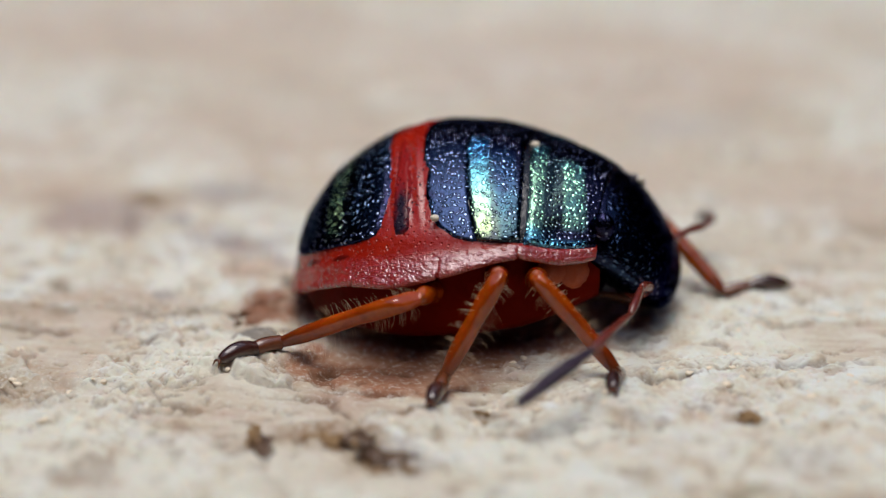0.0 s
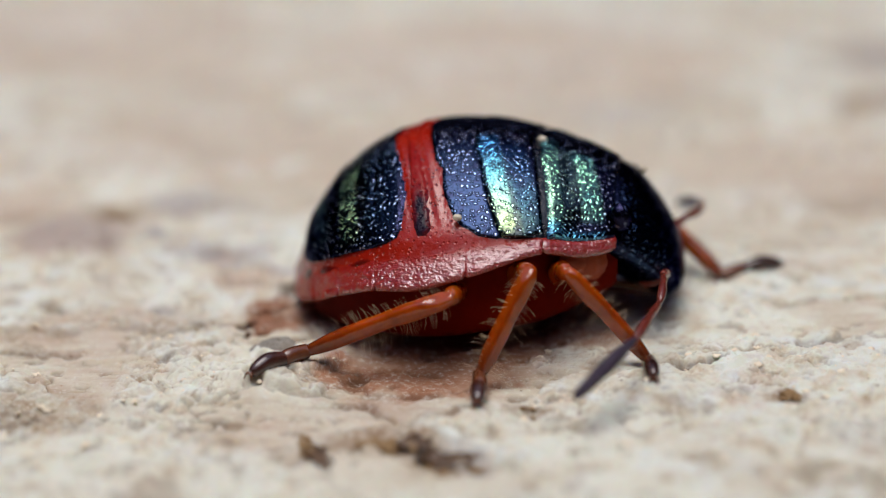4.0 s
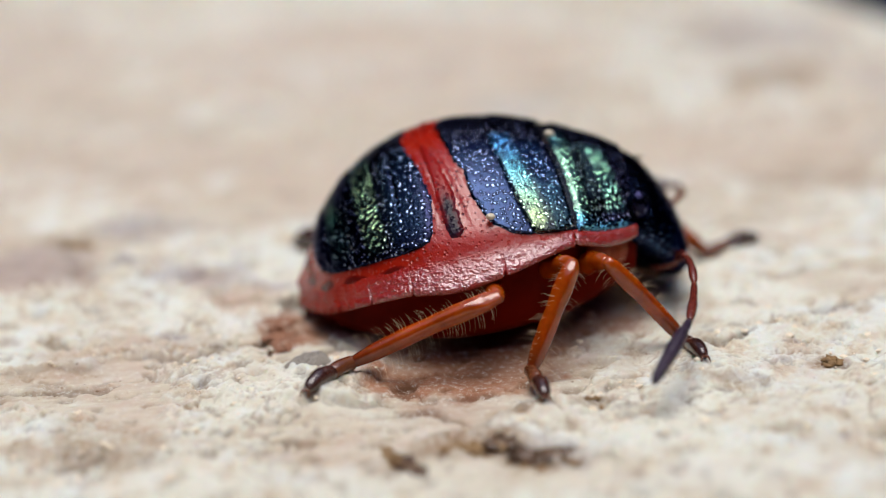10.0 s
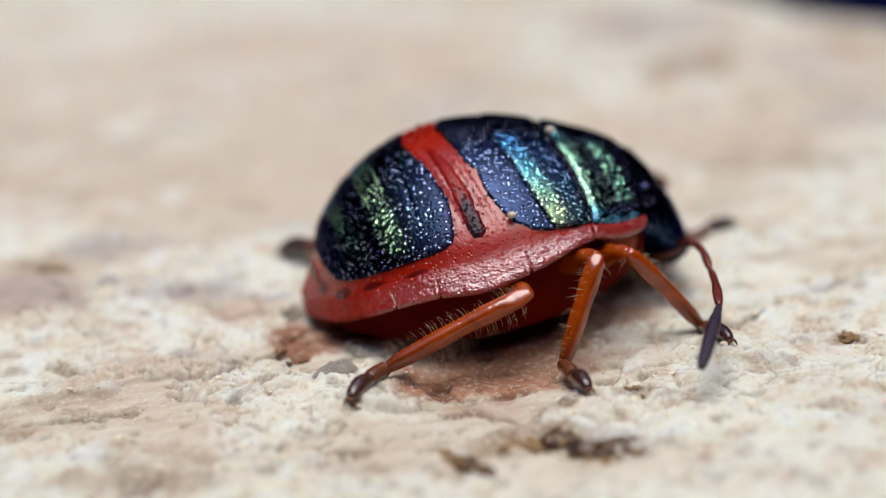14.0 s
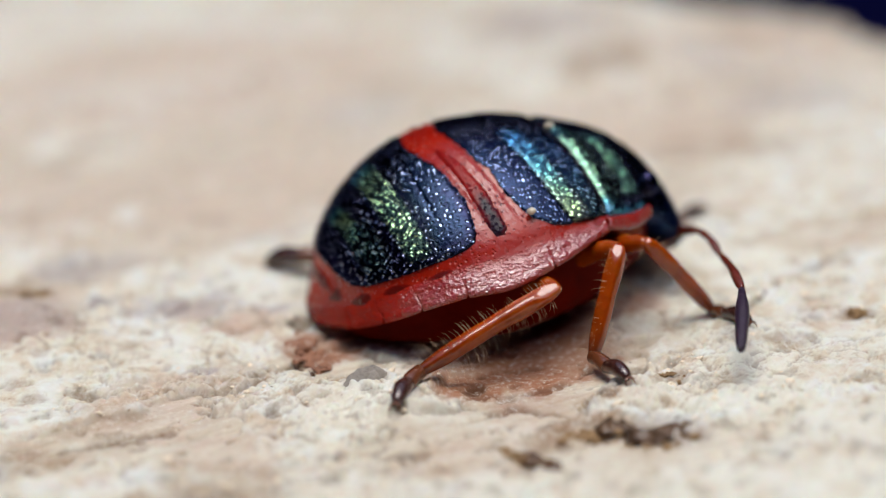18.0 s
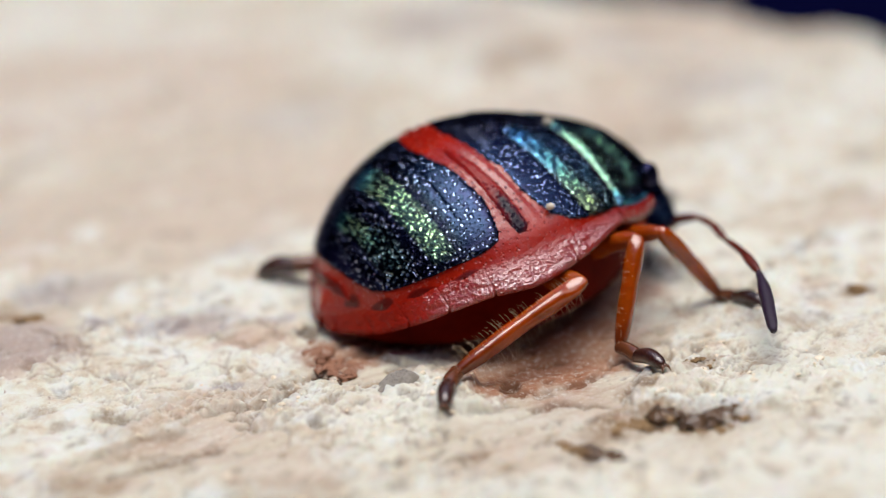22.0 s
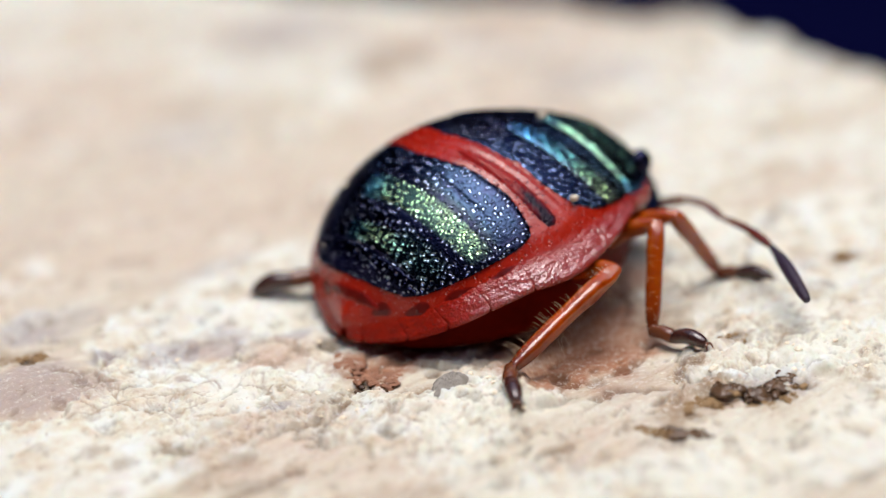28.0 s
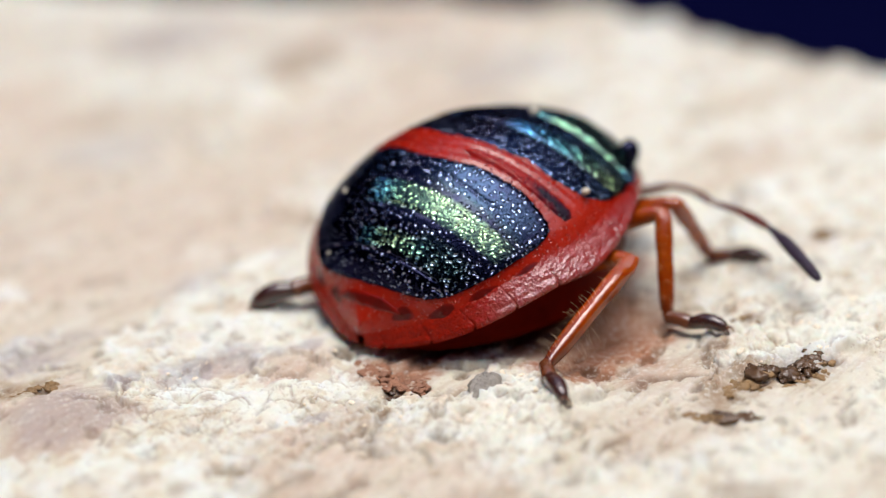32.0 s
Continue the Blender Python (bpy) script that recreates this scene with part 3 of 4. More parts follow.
# stations of the back: side edge x, half width, height, then midline x and height
STATIONS = np.array([
    (-4.35, 0.00, 0.40, -4.40, 0.70), (-4.27, 0.63, 0.41, -4.23, 1.06), (-3.81, 1.81, 0.69, -3.96, 1.65), (-3.29, 2.59, 1.03, -3.77, 2.22),
    (-2.63, 3.17, 1.39, -3.15, 3.08), (-1.78, 3.61, 1.71, -2.29, 3.77), (-0.77, 3.86, 1.85, -1.11, 4.25), (0.41, 3.71, 2.18, 0.27, 4.31),
    (1.66, 3.17, 2.49, 1.50, 4.08), (2.56, 2.63, 2.29, 2.53, 3.78), (3.30, 2.07, 2.23, 3.20, 3.48)])
# how far the dome's side draws in from an ellipse, by its angle: the margin flares out below it
DRAW_AT, DRAW_IN = np.array([0, 18, 40, 65, 90.0]), np.array([0, 0.10, 0.185, 0.196, 0])


def station(s):
    s = np.clip(np.asarray(s, float), 0, 10)
    i = np.minimum(s.astype(int), 9)
    t = (s - i)[..., None]
    a, b, c, d = (STATIONS[np.clip(i + k, 0, 10)] for k in (-1, 0, 1, 2))
    q = 0.5 * (2 * b + (c - a) * t + (2 * a - 5 * b + 4 * c - d) * t**2 + (3 * b - a - 3 * c + d) * t**3)
    return np.moveaxis(q, -1, 0)


def drawn_in(phi):
    f = np.where(phi > 90, 180 - phi, phi)
    i = np.clip(np.searchsorted(DRAW_AT, f, side="right") - 1, 0, 3)
    h, m = DRAW_AT[i + 1] - DRAW_AT[i], np.gradient(DRAW_IN, DRAW_AT)
    u = (f - DRAW_AT[i]) / h
    return (2 * u**3 - 3 * u * u + 1) * DRAW_IN[i] + (u**3 - 2 * u * u + u) * h * m[i] + (-2 * u**3 + 3 * u * u) * DRAW_IN[i + 1] + (u**3 - u * u) * h * m[i + 1]


def back(s, phi):
    """A point of the back: s along the stations, phi in degrees from the right edge (0) over the top (90) to the left edge."""
    xr, w, e, xt, h = station(s)
    sn, cs = np.clip(np.sin(np.radians(phi)), 0, 1), np.cos(np.radians(phi))
    return np.stack([xr + (xt - xr) * sn, -w * cs * (1 - drawn_in(phi)), e + (h - e) * sn], -1)


def back_normal(s, phi):
    s = np.clip(s, 0.02, 9.98)
    du = back(s + 0.02, phi) - back(s - 0.02, phi)
    dv = back(s, phi + 0.5) - back(s, phi - 0.5)
    n = np.cross(du, -dv)
    n /= np.linalg.norm(n, axis=-1, keepdims=True) + 1e-12
    flip = np.where((n * (back(s, phi) - np.array([0.0, 0.0, 1.2]))).sum(-1, keepdims=True) < 0, -1, 1)
    return n * flip


def table(rows):
    """A function of phi, alike on both sides, from pairs of phi (up to 90) and a value."""
    p, v = np.array(rows, float).T
    return lambda phi: np.interp(np.where(phi > 90, 180 - phi, phi), p, v)


REAR_LOW = table([(18.5, 4.95), (20, 4.1), (22, 3.7), (24, 3.4), (28, 2.95), (36, 2.5), (50, 2.2), (64, 2.02), (90, 1.9)])
REAR_HIGH = table([(18.5, 5.0), (20, 5.45), (22, 5.65), (26, 5.75), (36, 5.82), (46, 5.78), (57, 5.7), (78, 5.5), (90, 5.42)])
META_LOW = table([(8, 7.95), (12, 7.45), (17, 7.03), (23, 6.72), (29, 6.58), (34, 6.5), (39, 6.42), (52, 6.36), (58, 6.25), (74, 6.12), (90, 6.0)])
META_HIGH = table([(8, 7.96), (12, 7.5), (14, 7.40), (21, 7.30), (42, 7.08), (67, 6.86), (90, 6.78)])
MESO_HIGH = table([(5, 8.18), (19, 8.15), (44, 8.06), (76, 7.88), (90, 7.84)])
LOBE_LOW = table([(21, 6.02), (22, 5.98), (25, 5.93), (41, 5.84), (64, 5.75), (80, 5.7)])
LOBE_HIGH = table([(21, 6.14), (22, 6.22), (24, 6.28), (43, 6.18), (64, 5.98), (75, 5.85), (80, 5.74)])
# middles of the shining bands
MESO_BAND = table([(8, 7.55), (20, 7.47), (42, 7.29), (68, 7.05), (90, 6.95)])
PRO_BAND = table([(8, 8.34), (20, 8.30), (46, 8.20), (77, 8.05), (90, 8.0)])
PRO_FRONT = table([(8, 9.3), (28, 9.22), (45, 9.10), (71, 8.85), (90, 8.8)])


def plate(low, high, phi0, phi1, n, m, lift, mat, name, paint=None, shape=None, soft=0.16):
    """A raised plate of the back between two lines, its edges let into the skin below."""
    phi = np.linspace(phi0, phi1, m)[None, :] + np.zeros((n, 1))
    u = np.linspace(0, 1, n)[:, None] + np.zeros((1, m))
    lo, hi = low(phi), high(phi)
    s = lo + (hi - lo) * u
    p, nor = back(s, phi), back_normal(s, phi)
    length = np.linalg.norm(p[-1] - p[0], axis=-1)[None, :] + 1e-6
    across = np.concatenate([np.zeros((n, 1)), np.cumsum(np.linalg.norm(np.diff(p, axis=1), axis=-1), axis=1)], axis=1)
    edge = np.minimum(np.minimum(u, 1 - u) * length, np.minimum(across, across[:, -1:] - across))
    ragged = 0.05 * (fbm(p[..., 0] * 4 + 30, p[..., 1] * 4 + p[..., 2] * 3 + 30, 3) - 0.5)
    rise = -0.035 + (lift + 0.035) * np.sqrt(step(edge + ragged, 0.0, soft))
    if shape:
        rise = rise + shape(s, phi)
    attrs = {"sheen": np.zeros_like(s), "tone": np.full_like(s, 0.6), "rim": 1 - step(edge, 0.0, 0.35)}
    if paint:
        attrs["sheen"], attrs["tone"] = paint(s, phi)
    return mesh_of(name, (p + nor * rise[..., None]).reshape(-1, 3), grid_faces(n, m), mat, True, attrs)


def fold(phi):
    return np.where(phi > 90, 180 - phi, phi)


def band(x, mid, half, soft):
    return 1 - step(np.abs(x - mid), half - soft, half + soft)


def paint_rear(s, phi):
    first = band(s, 4.46 + 0.0012 * (60 - phi), 0.25, 0.07) * band(phi, 65, 38, 6)
    second = 0.8 * band(s, 3.48 + 0.002 * (70 - phi), 0.17, 0.08) * band(phi, 78, 21, 6)
    dots = 0.18 * band(s, 3.55, 0.3, 0.2) * band(phi, 48, 16, 8)
    # low: faint blue-grey reflection painted on as extra sheen near the front edge
    low = 0.09 * band(s, 5.2, 0.4, 0.15) * band(fold(phi), 52, 28, 10)
    tone = 0.13 + 0.45 * step(phi, 84, 102) + 0.15 * band(s, 3.5, 0.35, 0.1) * step(phi, 75, 60) + 0.5 * step(s, 4.8, 5.1)
    return np.maximum(np.maximum(first, second), np.maximum(dots, low)), tone


def shape_rear(s, phi):
    wide = np.exp(-(((phi - 95) / 24) ** 2))
    slit = -0.04 * np.exp(-(((s - 4.17) / 0.045) ** 2)) * wide
    seam = -0.025 * np.exp(-(((s - 5.12) / 0.03) ** 2)) * band(phi, 80, 40, 8) - 0.03 * np.exp(-(((s - 3.15) / 0.04) ** 2)) * band(phi, 90, 50, 10)
    return slit + seam + 0.03 * np.exp(-(((s - 3.9) / 0.22) ** 2)) * wide


def paint_meso(s, phi):
    f = fold(phi)
    a = band(s, MESO_BAND(phi) + 0.02 + 0.05 * (fbm(phi * 0.16 + 4, s * 3.0, 3) - 0.5), 0.15 + 0.0008 * (f - 40), 0.06) * band(f, 45, 30, 5)
    rest = 0.22 * band(s, MESO_BAND(phi) + 0.4, 0.25, 0.1) * band(f, 40, 30, 8)
    return np.maximum(a, rest), np.clip(0.12 + (f - 26) / 40 * 0.62, 0.06, 0.75) + 0.3 * step(s, MESO_BAND(phi) + 0.2, MESO_BAND(phi) + 0.35)


def paint_meta(s, phi):
    return 0.10 * band(fold(phi), 40, 30, 10) + 0 * s, np.full_like(s, 0.8)


def paint_lobe(s, phi):
    return 0 * s, step(fold(phi), 26, 62)


def paint_pro(s, phi):
    f = fold(phi)
    a = 0.85 * band(s, PRO_BAND(phi) + 0.05, 0.20, 0.07) * band(f, 45, 37, 5)
    b = 1.15 * band(s, PRO_FRONT(phi), 0.26, 0.08) * band(f, 49, 26, 5)
    c = np.maximum(band(f, 10, 3, 2) * band(s, 8.95, 0.62, 0.08), 0.2 * band(s, 8.62, 0.25, 0.1) * band(f, 46, 30, 8))
    return np.maximum(np.maximum(a, b), c), 0.21 + 0.40 * step(f, 24, 10) + 0.30 * step(f, 60, 90) + 0.06 * step(s, 8.7, 9.2)


def shape_pro(s, phi):
    f = fold(phi)
    return -0.05 * np.exp(-(((s - 8.95) / 0.3) ** 2 + ((f - 20) / 7) ** 2)) - 0.03 * np.exp(-(((s - 8.60) / 0.15) ** 2 + ((f - 55) / 20) ** 2))


def margin_top(s):
    """How far up the side margin reaches, as an angle of the back."""
    return np.interp(s, [0.6, 1.5, 2.5, 3.5, 4.5, 6.0, 7.0, 7.6, 8.2, 9.9], [26, 24, 20, 16, 13, 13, 12, 9.5, 8.5, 13])


def dip(s, phi):
    """The hollow between the domed back and the flared margin."""
    return -0.05 * step(s, 1.6, 4.2) * np.exp(-(((fold(phi) / margin_top(s) - 1.0) / 0.45) ** 2))


def build_back(bug):
    n, m = 200, 170
    s = np.linspace(0, 10, n)[:, None] + np.zeros((1, m))
    phi = np.linspace(0, 180, m)[None, :] + np.zeros((n, 1))
    p = back(s, phi)
    warp = s - 6.1 + 0.0089 * (fold(phi) - 45) + 0.02 * fbm(phi * 0.1, s * 2, 2)
    lines = band(warp, 0, 0.36, 0.06) * band(phi, 90, 62, 10)
    rise = lines * (0.020 * np.cos(warp * 66) + 0.022 * np.cos(warp * 31 + 1))
    rise = rise + dip(s, phi) - 0.12 * (1 - step(fold(phi) / margin_top(s), 0.45, 0.9))
    p = p + back_normal(s, phi) * rise[..., None]
    part("abdomen_skin", mesh_of("abdomen_skin", p.reshape(-1, 3), grid_faces(n, m), M_RED, True, {"dark": step(s, META_LOW(phi), META_LOW(phi) + 0.12) * step(fold(phi), 6, 9), "pitted": band(fold(phi), 45, 24, 12) * step(s, 4.8, 5.4)}), bug, "brick-red skin of the back with fine cross lines")
    part("rear_plate", plate(REAR_LOW, REAR_HIGH, 18.5, 161.5, 120, 170, 0.05, M_REAR, "rear_plate", paint_rear, shape_rear), bug, "black punctured plate with metallic green bands")
    part("hind_thorax_plate", plate(META_LOW, lambda f: META_HIGH(f) + 0.05, 13, 167, 30, 150, 0.035, M_BLACK, "hind_thorax_plate", paint_meta, None, 0.1), bug, "narrow purplish black plate")
    part("middle_thorax_plate", plate(lambda f: META_HIGH(f) - 0.01, MESO_HIGH, 9, 171, 64, 150, 0.06, M_BLACK, "middle_thorax_plate", paint_meso, None, 0.14), bug, "black plate with blue and green sheen")
    part("front_thorax_plate", plate(lambda f: MESO_HIGH(f) + 0.06, lambda f: 9.95 + 0 * f, 7, 173, 64, 150, 0.07, M_BLACK, "front_thorax_plate", paint_pro, shape_pro, 0.14), bug, "black plate with green metallic edges")
    for side in (0, 1):
        a, b = (21, 80) if side == 0 else (100, 159)
        part("dark_lobe", plate(LOBE_LOW, LOBE_HIGH, a, b, 20, 90, 0.050, M_LOBE, "dark_lobe", paint_lobe, None, 0.12), bug, "small black lobe in the red cross band")


def build_margin(bug):
    """The side margin in segments, each notched from the next, on both sides."""
    bounds = [0.25, 1.0, 1.9, 2.92, 3.98, 5.04, 6.85, 8.14, 9.95]
    for side in (1, -1):
        for k in range(8):
            lo, hi = bounds[k], bounds[k + 1]
            n = max(26, int((hi - lo) * 40))
            s = np.linspace(lo, hi, n)[:, None]
            top = margin_top(s[:, 0])
            xr, w, e, xt, h = station(s[:, 0])
            rim = np.stack([xr, -w, e], -1)
            tan = np.gradient(rim, axis=0)
            out = np.cross(tan, np.array([0, 0, 1.0]))
            out /= np.linalg.norm(out, axis=1, keepdims=True)
            out = np.where((out * rim).sum(1, keepdims=True) < 0, -out, out)
            ends = np.sqrt(step(np.minimum(s[:, 0] - lo, hi - s[:, 0]) * 1.1, 0, 0.06 if k < 7 else 0.16))
            if k == 7:
                ends = ends * np.sqrt(step((hi - s[:, 0]) / 0.6, 0, 1))
            wave = 0.03 * (fbm(s[:, 0] * 4 + 9, s[:, 0] * 0 + k + side * 5 + 9, 3) - 0.5)
            cols = []
            for q, lift in ((1.3, -0.04), (1.1, -0.012), (0.97, 0.004), (0.8, 0.012), (0.6, 0.018), (0.4, 0.018), (0.22, 0.02), (0.12, 0.035), (0.05, 0.055)):
                lobe = 0.06 * np.exp(-((q - 0.45) / 0.3) ** 2) if k == 7 else 0.0
                cols.append(back(s[:, 0], q * top) + back_normal(s[:, 0], q * top) * ((lift * (0.35 + 0.65 * step(s[:, 0], 1.6, 4.0)) + dip(s[:, 0], q * top) + lobe + wave * max(0.0, 0.9 - q)) - 0.05 * (1 - ends) * max(0.12, 0.8 - q))[:, None])
            droop = np.array([0, 0, 1.0])
            for o, d in ((0.055, 0.03), (0.06, 0.07), (0.03, 0.105), (-0.06, 0.11), (-0.55, 0.06)):
                cols.append(rim + out * ((o * (0.3 + 0.7 * step(s[:, 0], 1.6, 4.0)) + wave) * ends - 0.01 * (1 - ends))[:, None] - droop * (d * (0.35 + 0.65 * ends))[:, None])
            v = np.stack(cols, 1).reshape(-1, 3)
            edge = np.array([0, 0.1, 0.3, 0.6, 0.9, 1, 1, 1, 1, 1, 1, 0.5, 0, 0])[None, :] * (0.12 + 0.88 * step(s, 2.7, 4.4))
            faces = grid_faces(n, len(cols))
            if side < 0:
                v = v * np.array([1, -1, 1])
                faces = [tuple(reversed(f)) for f in faces]
            part("margin_segment", mesh_of("margin_segment", v, faces, M_MARGIN, True, {"edge": edge}), bug, "shiny red margin with its pink sheen partly painted in" if k > 3 else "")
    spots = [(2.55, 20, 0.46, 7.5), (3.55, 14, 0.48, 6.0), (4.62, 11, 0.46, 4.6), (1.75, 36, 0.30, 10)]
    for side in (0, 1):
        for s0, f0, ds, df in spots:
            a = np.linspace(0, 2 * np.pi, 28, endpoint=False)
            rows = []
            for r in (1.0, 0.75, 0.4, 0.03):
                rag = 1 + 0.12 * np.cos(3 * a + s0 * 9)
                ss, ff = s0 + ds * r * rag * np.cos(a), f0 + df * r * rag * np.sin(a)
                g = back(ss, ff) + back_normal(ss, ff) * (dip(ss, ff) - 0.003 + 0.011 * (1 - r**2))[:, None]
                rows.append(g)
            v, faces = np.concatenate(rows), grid_faces(4, 28, True)
            faces.append(tuple(range(3 * 28, 4 * 28)))
            if side:
                v = v * np.array([1, -1, 1])
            part("margin_spot", mesh_of("margin_spot", v, faces, M_SPOT, True, {"rim": np.repeat([1.0, 0.75, 0.4, 0.03], 28)}), bug, "dark oval spot")
    # the last segment's dark field under its red arch
    part("tail_field", plate(table([(36, 1.62), (60, 1.26), (90, 1.10)]), table([(36, 1.76), (60, 1.80), (90, 1.74)]), 36, 144, 20, 40, 0.02, M_SPOT, "tail_field", None, None, 0.12), bug, "dark brown field at the tail end")


def build_belly(bug):
    n, m = 90, 60
    s = np.linspace(0, 10, n)[:, None] + np.zeros((1, m))
    psi = np.radians(np.linspace(0, 180, m))[None, :] + np.zeros((n, 1))
    xr, w, e, xt, h = station(s)
    low = np.interp(s, [0, 1, 2, 4, 6, 8, 9, 10], [0.30, 0.10, 0.04, 0.04, 0.10, 0.32, 0.70, 1.1])
    x = xr * (1 - 0.03 * np.sin(psi)) + 0.75 * step(3.2 - s, 0, 3.2) * np.sin(psi) ** 0.3
    y = -np.interp(s, [0, 2, 4.5, 7], [0.60, 0.68, 0.84, 0.88]) * (w - 0.12 * np.minimum(1, w)) * np.sign(np.cos(psi)) * np.abs(np.cos(psi)) ** 0.9
    z = e - 0.10 - (e - 0.10 - low) * np.sin(psi) ** 0.17 + 0.012 * np.cos(s * 2 * np.pi) * np.sin(psi)
    v = np.stack([x, y, z], -1).reshape(-1, 3)
    part("belly", mesh_of("belly", v, [tuple(reversed(f)) for f in grid_faces(n, m)], M_BELLY), bug, "dark red glossy underside")


def loft(rows, m=40, tuck=0.0):
    """Rings along x: x, half width, top, bottom, and where the widest place lies between bottom and top."""
    rings = []
    for x, w, top, low, mid in rows:
        a = np.linspace(0, 2 * np.pi, m, endpoint=False)
        zc = low + (top - low) * mid
        sn = np.sin(a)
        rings.append(np.stack([np.full(m, x), w * np.cos(a) * (1 - tuck * np.clip(-sn, 0, 1)), zc + np.where(sn > 0, top - zc, zc - low) * sn], -1))
    v = np.concatenate(rings)
    faces = grid_faces(len(rows), m, True)
    v = np.concatenate([v, v[:m].mean(0, keepdims=True), v[-m:].mean(0, keepdims=True)])
    k = len(rows) * m
    for j in range(m):
        faces.append((k, (j + 1) % m, j))
        faces.append((k + 1, k - m + j, k - m + (j + 1) % m))
    return v, faces


def ball(at, size, rag=0.0, seed=0, n=12, m=18):
    th, ph = np.linspace(0.02, np.pi - 0.02, n)[:, None], np.linspace(0, 2 * np.pi, m, endpoint=False)[None, :]
    d = np.stack([np.sin(th) * np.cos(ph), np.sin(th) * np.sin(ph), np.cos(th) + 0 * ph], -1)
    r = 1 + rag * (fbm(d[..., 0] * 2 + seed + 20, d[..., 1] * 2 + d[..., 2] * 1.7 + 20, 4, 0.6) - 0.5) * 2
    v = (d * r[..., None] * np.asarray(size) + np.asarray(at)).reshape(-1, 3)
    faces = grid_faces(n, m, True)
    return v, faces + [tuple(reversed(range(m))), tuple(range((n - 1) * m, n * m))]


def build_head(bug):
    rows = smooth_curve([(2.3, 1.87, 3.38, 1.49, 0.48), (2.94, 1.98, 3.52, 1.08, 0.48), (3.48, 1.87, 3.32, 0.78, 0.48), (3.97, 1.67, 2.82, 0.55, 0.48), (4.36, 1.38, 2.21, 0.47, 0.48),
                         (4.58, 1.05, 1.70, 0.60, 0.48), (4.66, 0.71, 1.31, 0.76, 0.48), (4.71, 0.23, 1.02, 0.94, 0.48)], 40)
    v, f = loft(rows, 60, 0.4)
    tone = np.clip(0.75 + 0 * v[:, 0], 0, 1)
    sheen = 0.10 * band(v[:, 0], 3.9, 0.5, 0.3) * step(np.abs(v[:, 1]), 0.5, 1.2) * step(v[:, 2], 1.3, 1.8)
    head = part("head", mesh_of("head", v, [tuple(reversed(q)) for q in f], M_HEAD, True, {"sheen": sheen, "tone": tone}), bug, "bluish black smooth head bent downwards")
    for side in (-1, 1):
        v, f = ball((3.34, 1.58, 2.66) if side > 0 else (3.34, -1.74, 2.80), (0.27, 0.24, 0.34))
        part("eye", mesh_of("eye", v, f, M_HEAD), head, "dark bulging eye")
        v, f, _ = tube([(3.75, side * 0.95, 1.05), (4.1, side * 1.15, 1.2), (4.34, side * 1.5, 1.45), ((4.33, -2.24, 1.73) if side < 0 else (4.40, 0.90, 1.75))], rounded([0.17, 0.15, 0.12, 0.12]), 22, 12)
        part("antenna_base", mesh_of("antenna_base", v, f, M_ANT), head, "amber first segment of the feeler")
    v, f, _ = tube([(4.35, 0, 0.66), (3.9, 0, 0.55), (3.0, 0, 0.6), (1.8, 0, 0.5)], rounded([0.16, 0.14, 0.12, 0.1]), 22, 10)
    part("beak", mesh_of("beak", v, f, M_FOOT), head, "brown beak folded under the head")


def hairs(line, radius, count, seed, lean=0.3, longest=0.58, sides=((0.2, 1.0), (-0.2, -1.0))):
    """Fine bristles on both edges of a leg segment."""
    r = np.random.RandomState(seed)
    c = np.asarray(line, float)
    a, b = c[0], c[-1]
    t = (b - a) / np.linalg.norm(b - a)
    side = np.cross(t, (0, 0, 1))
    side /= np.linalg.norm(side)
    up = np.cross(side, t)
    pieces = []
    for k in range(count):
        u = r.uniform(0.06, 0.97)
        at = smooth_curve(c, 60)[int(u * 59)]
        sx, sz = sides[k % len(sides)]
        d = side * (sx + r.uniform(-0.55, 0.55)) + up * (sz * r.uniform(0.6, 1.1))
        d /= np.linalg.norm(d)
        long = r.uniform(0.45, 1.0) * longest * (0.55 + 0.7 * u) * (0.6 if sz > 0 else 1.0)
        root = at + d * radius * 0.8
        bend = t * lean * r.uniform(0.5, 1.3)
        pts = [root, root + (d + bend * 0.3) * long * 0.5, root + (d + bend) * long * 0.9]
        v, f, _ = tube(pts, [0.0027, 0.0023, 0.0010], 4, 3)
        pieces.append((v, f))
    return joined(pieces)


LEGS = {
    # name: hip, knee, ankle, foot joint, tip, thickness, hair count
    "hind_leg": ([(-0.2, -1.81, 1.0), (0.02, -4.31, 1.76), (-3.15, -4.34, 0.44), (-3.55, -4.76, 0.42), (-4.05, -5.53, 0.40)], 0.235, 150),
    "middle_leg": ([(0.9, -1.81, 1.2), (1.66, -3.93, 2.30), (0.66, -4.73, 0.24), (0.74, -5.31, 0.22), (0.82, -6.19, 0.30)], 0.225, 110),
    "front_leg": ([(1.9, -1.81, 1.3), (2.40, -3.71, 2.22), (4.12, -3.49, 0.22), (4.15, -4.06, 0.36), (4.30, -4.93, 0.46)], 0.215, 100),
}
LEGS.update({
    "left_front": ([(1.9, 1.19, 1.3), (3.55, 2.64, 1.75), (5.50, 1.73, 0.27), (5.98, 2.02, 0.34), (6.85, 2.56, 0.32)], 0.215, 50),
    "left_middle": ([(0.9, 1.19, 1.2), (1.66, 3.31, 2.2), (0.9, 4.59, 0.34), (0.9, 5.19, 0.3), (0.95, 5.89, 0.28)], 0.225, 20),
    "left_hind": ([(-0.2, 1.19, 1.0), (-0.3, 3.59, 1.76), (-3.3, 2.39, 0.80), (-3.85, 2.64, 0.80), (-4.50, 3.31, 0.50)], 0.29, 50),
})


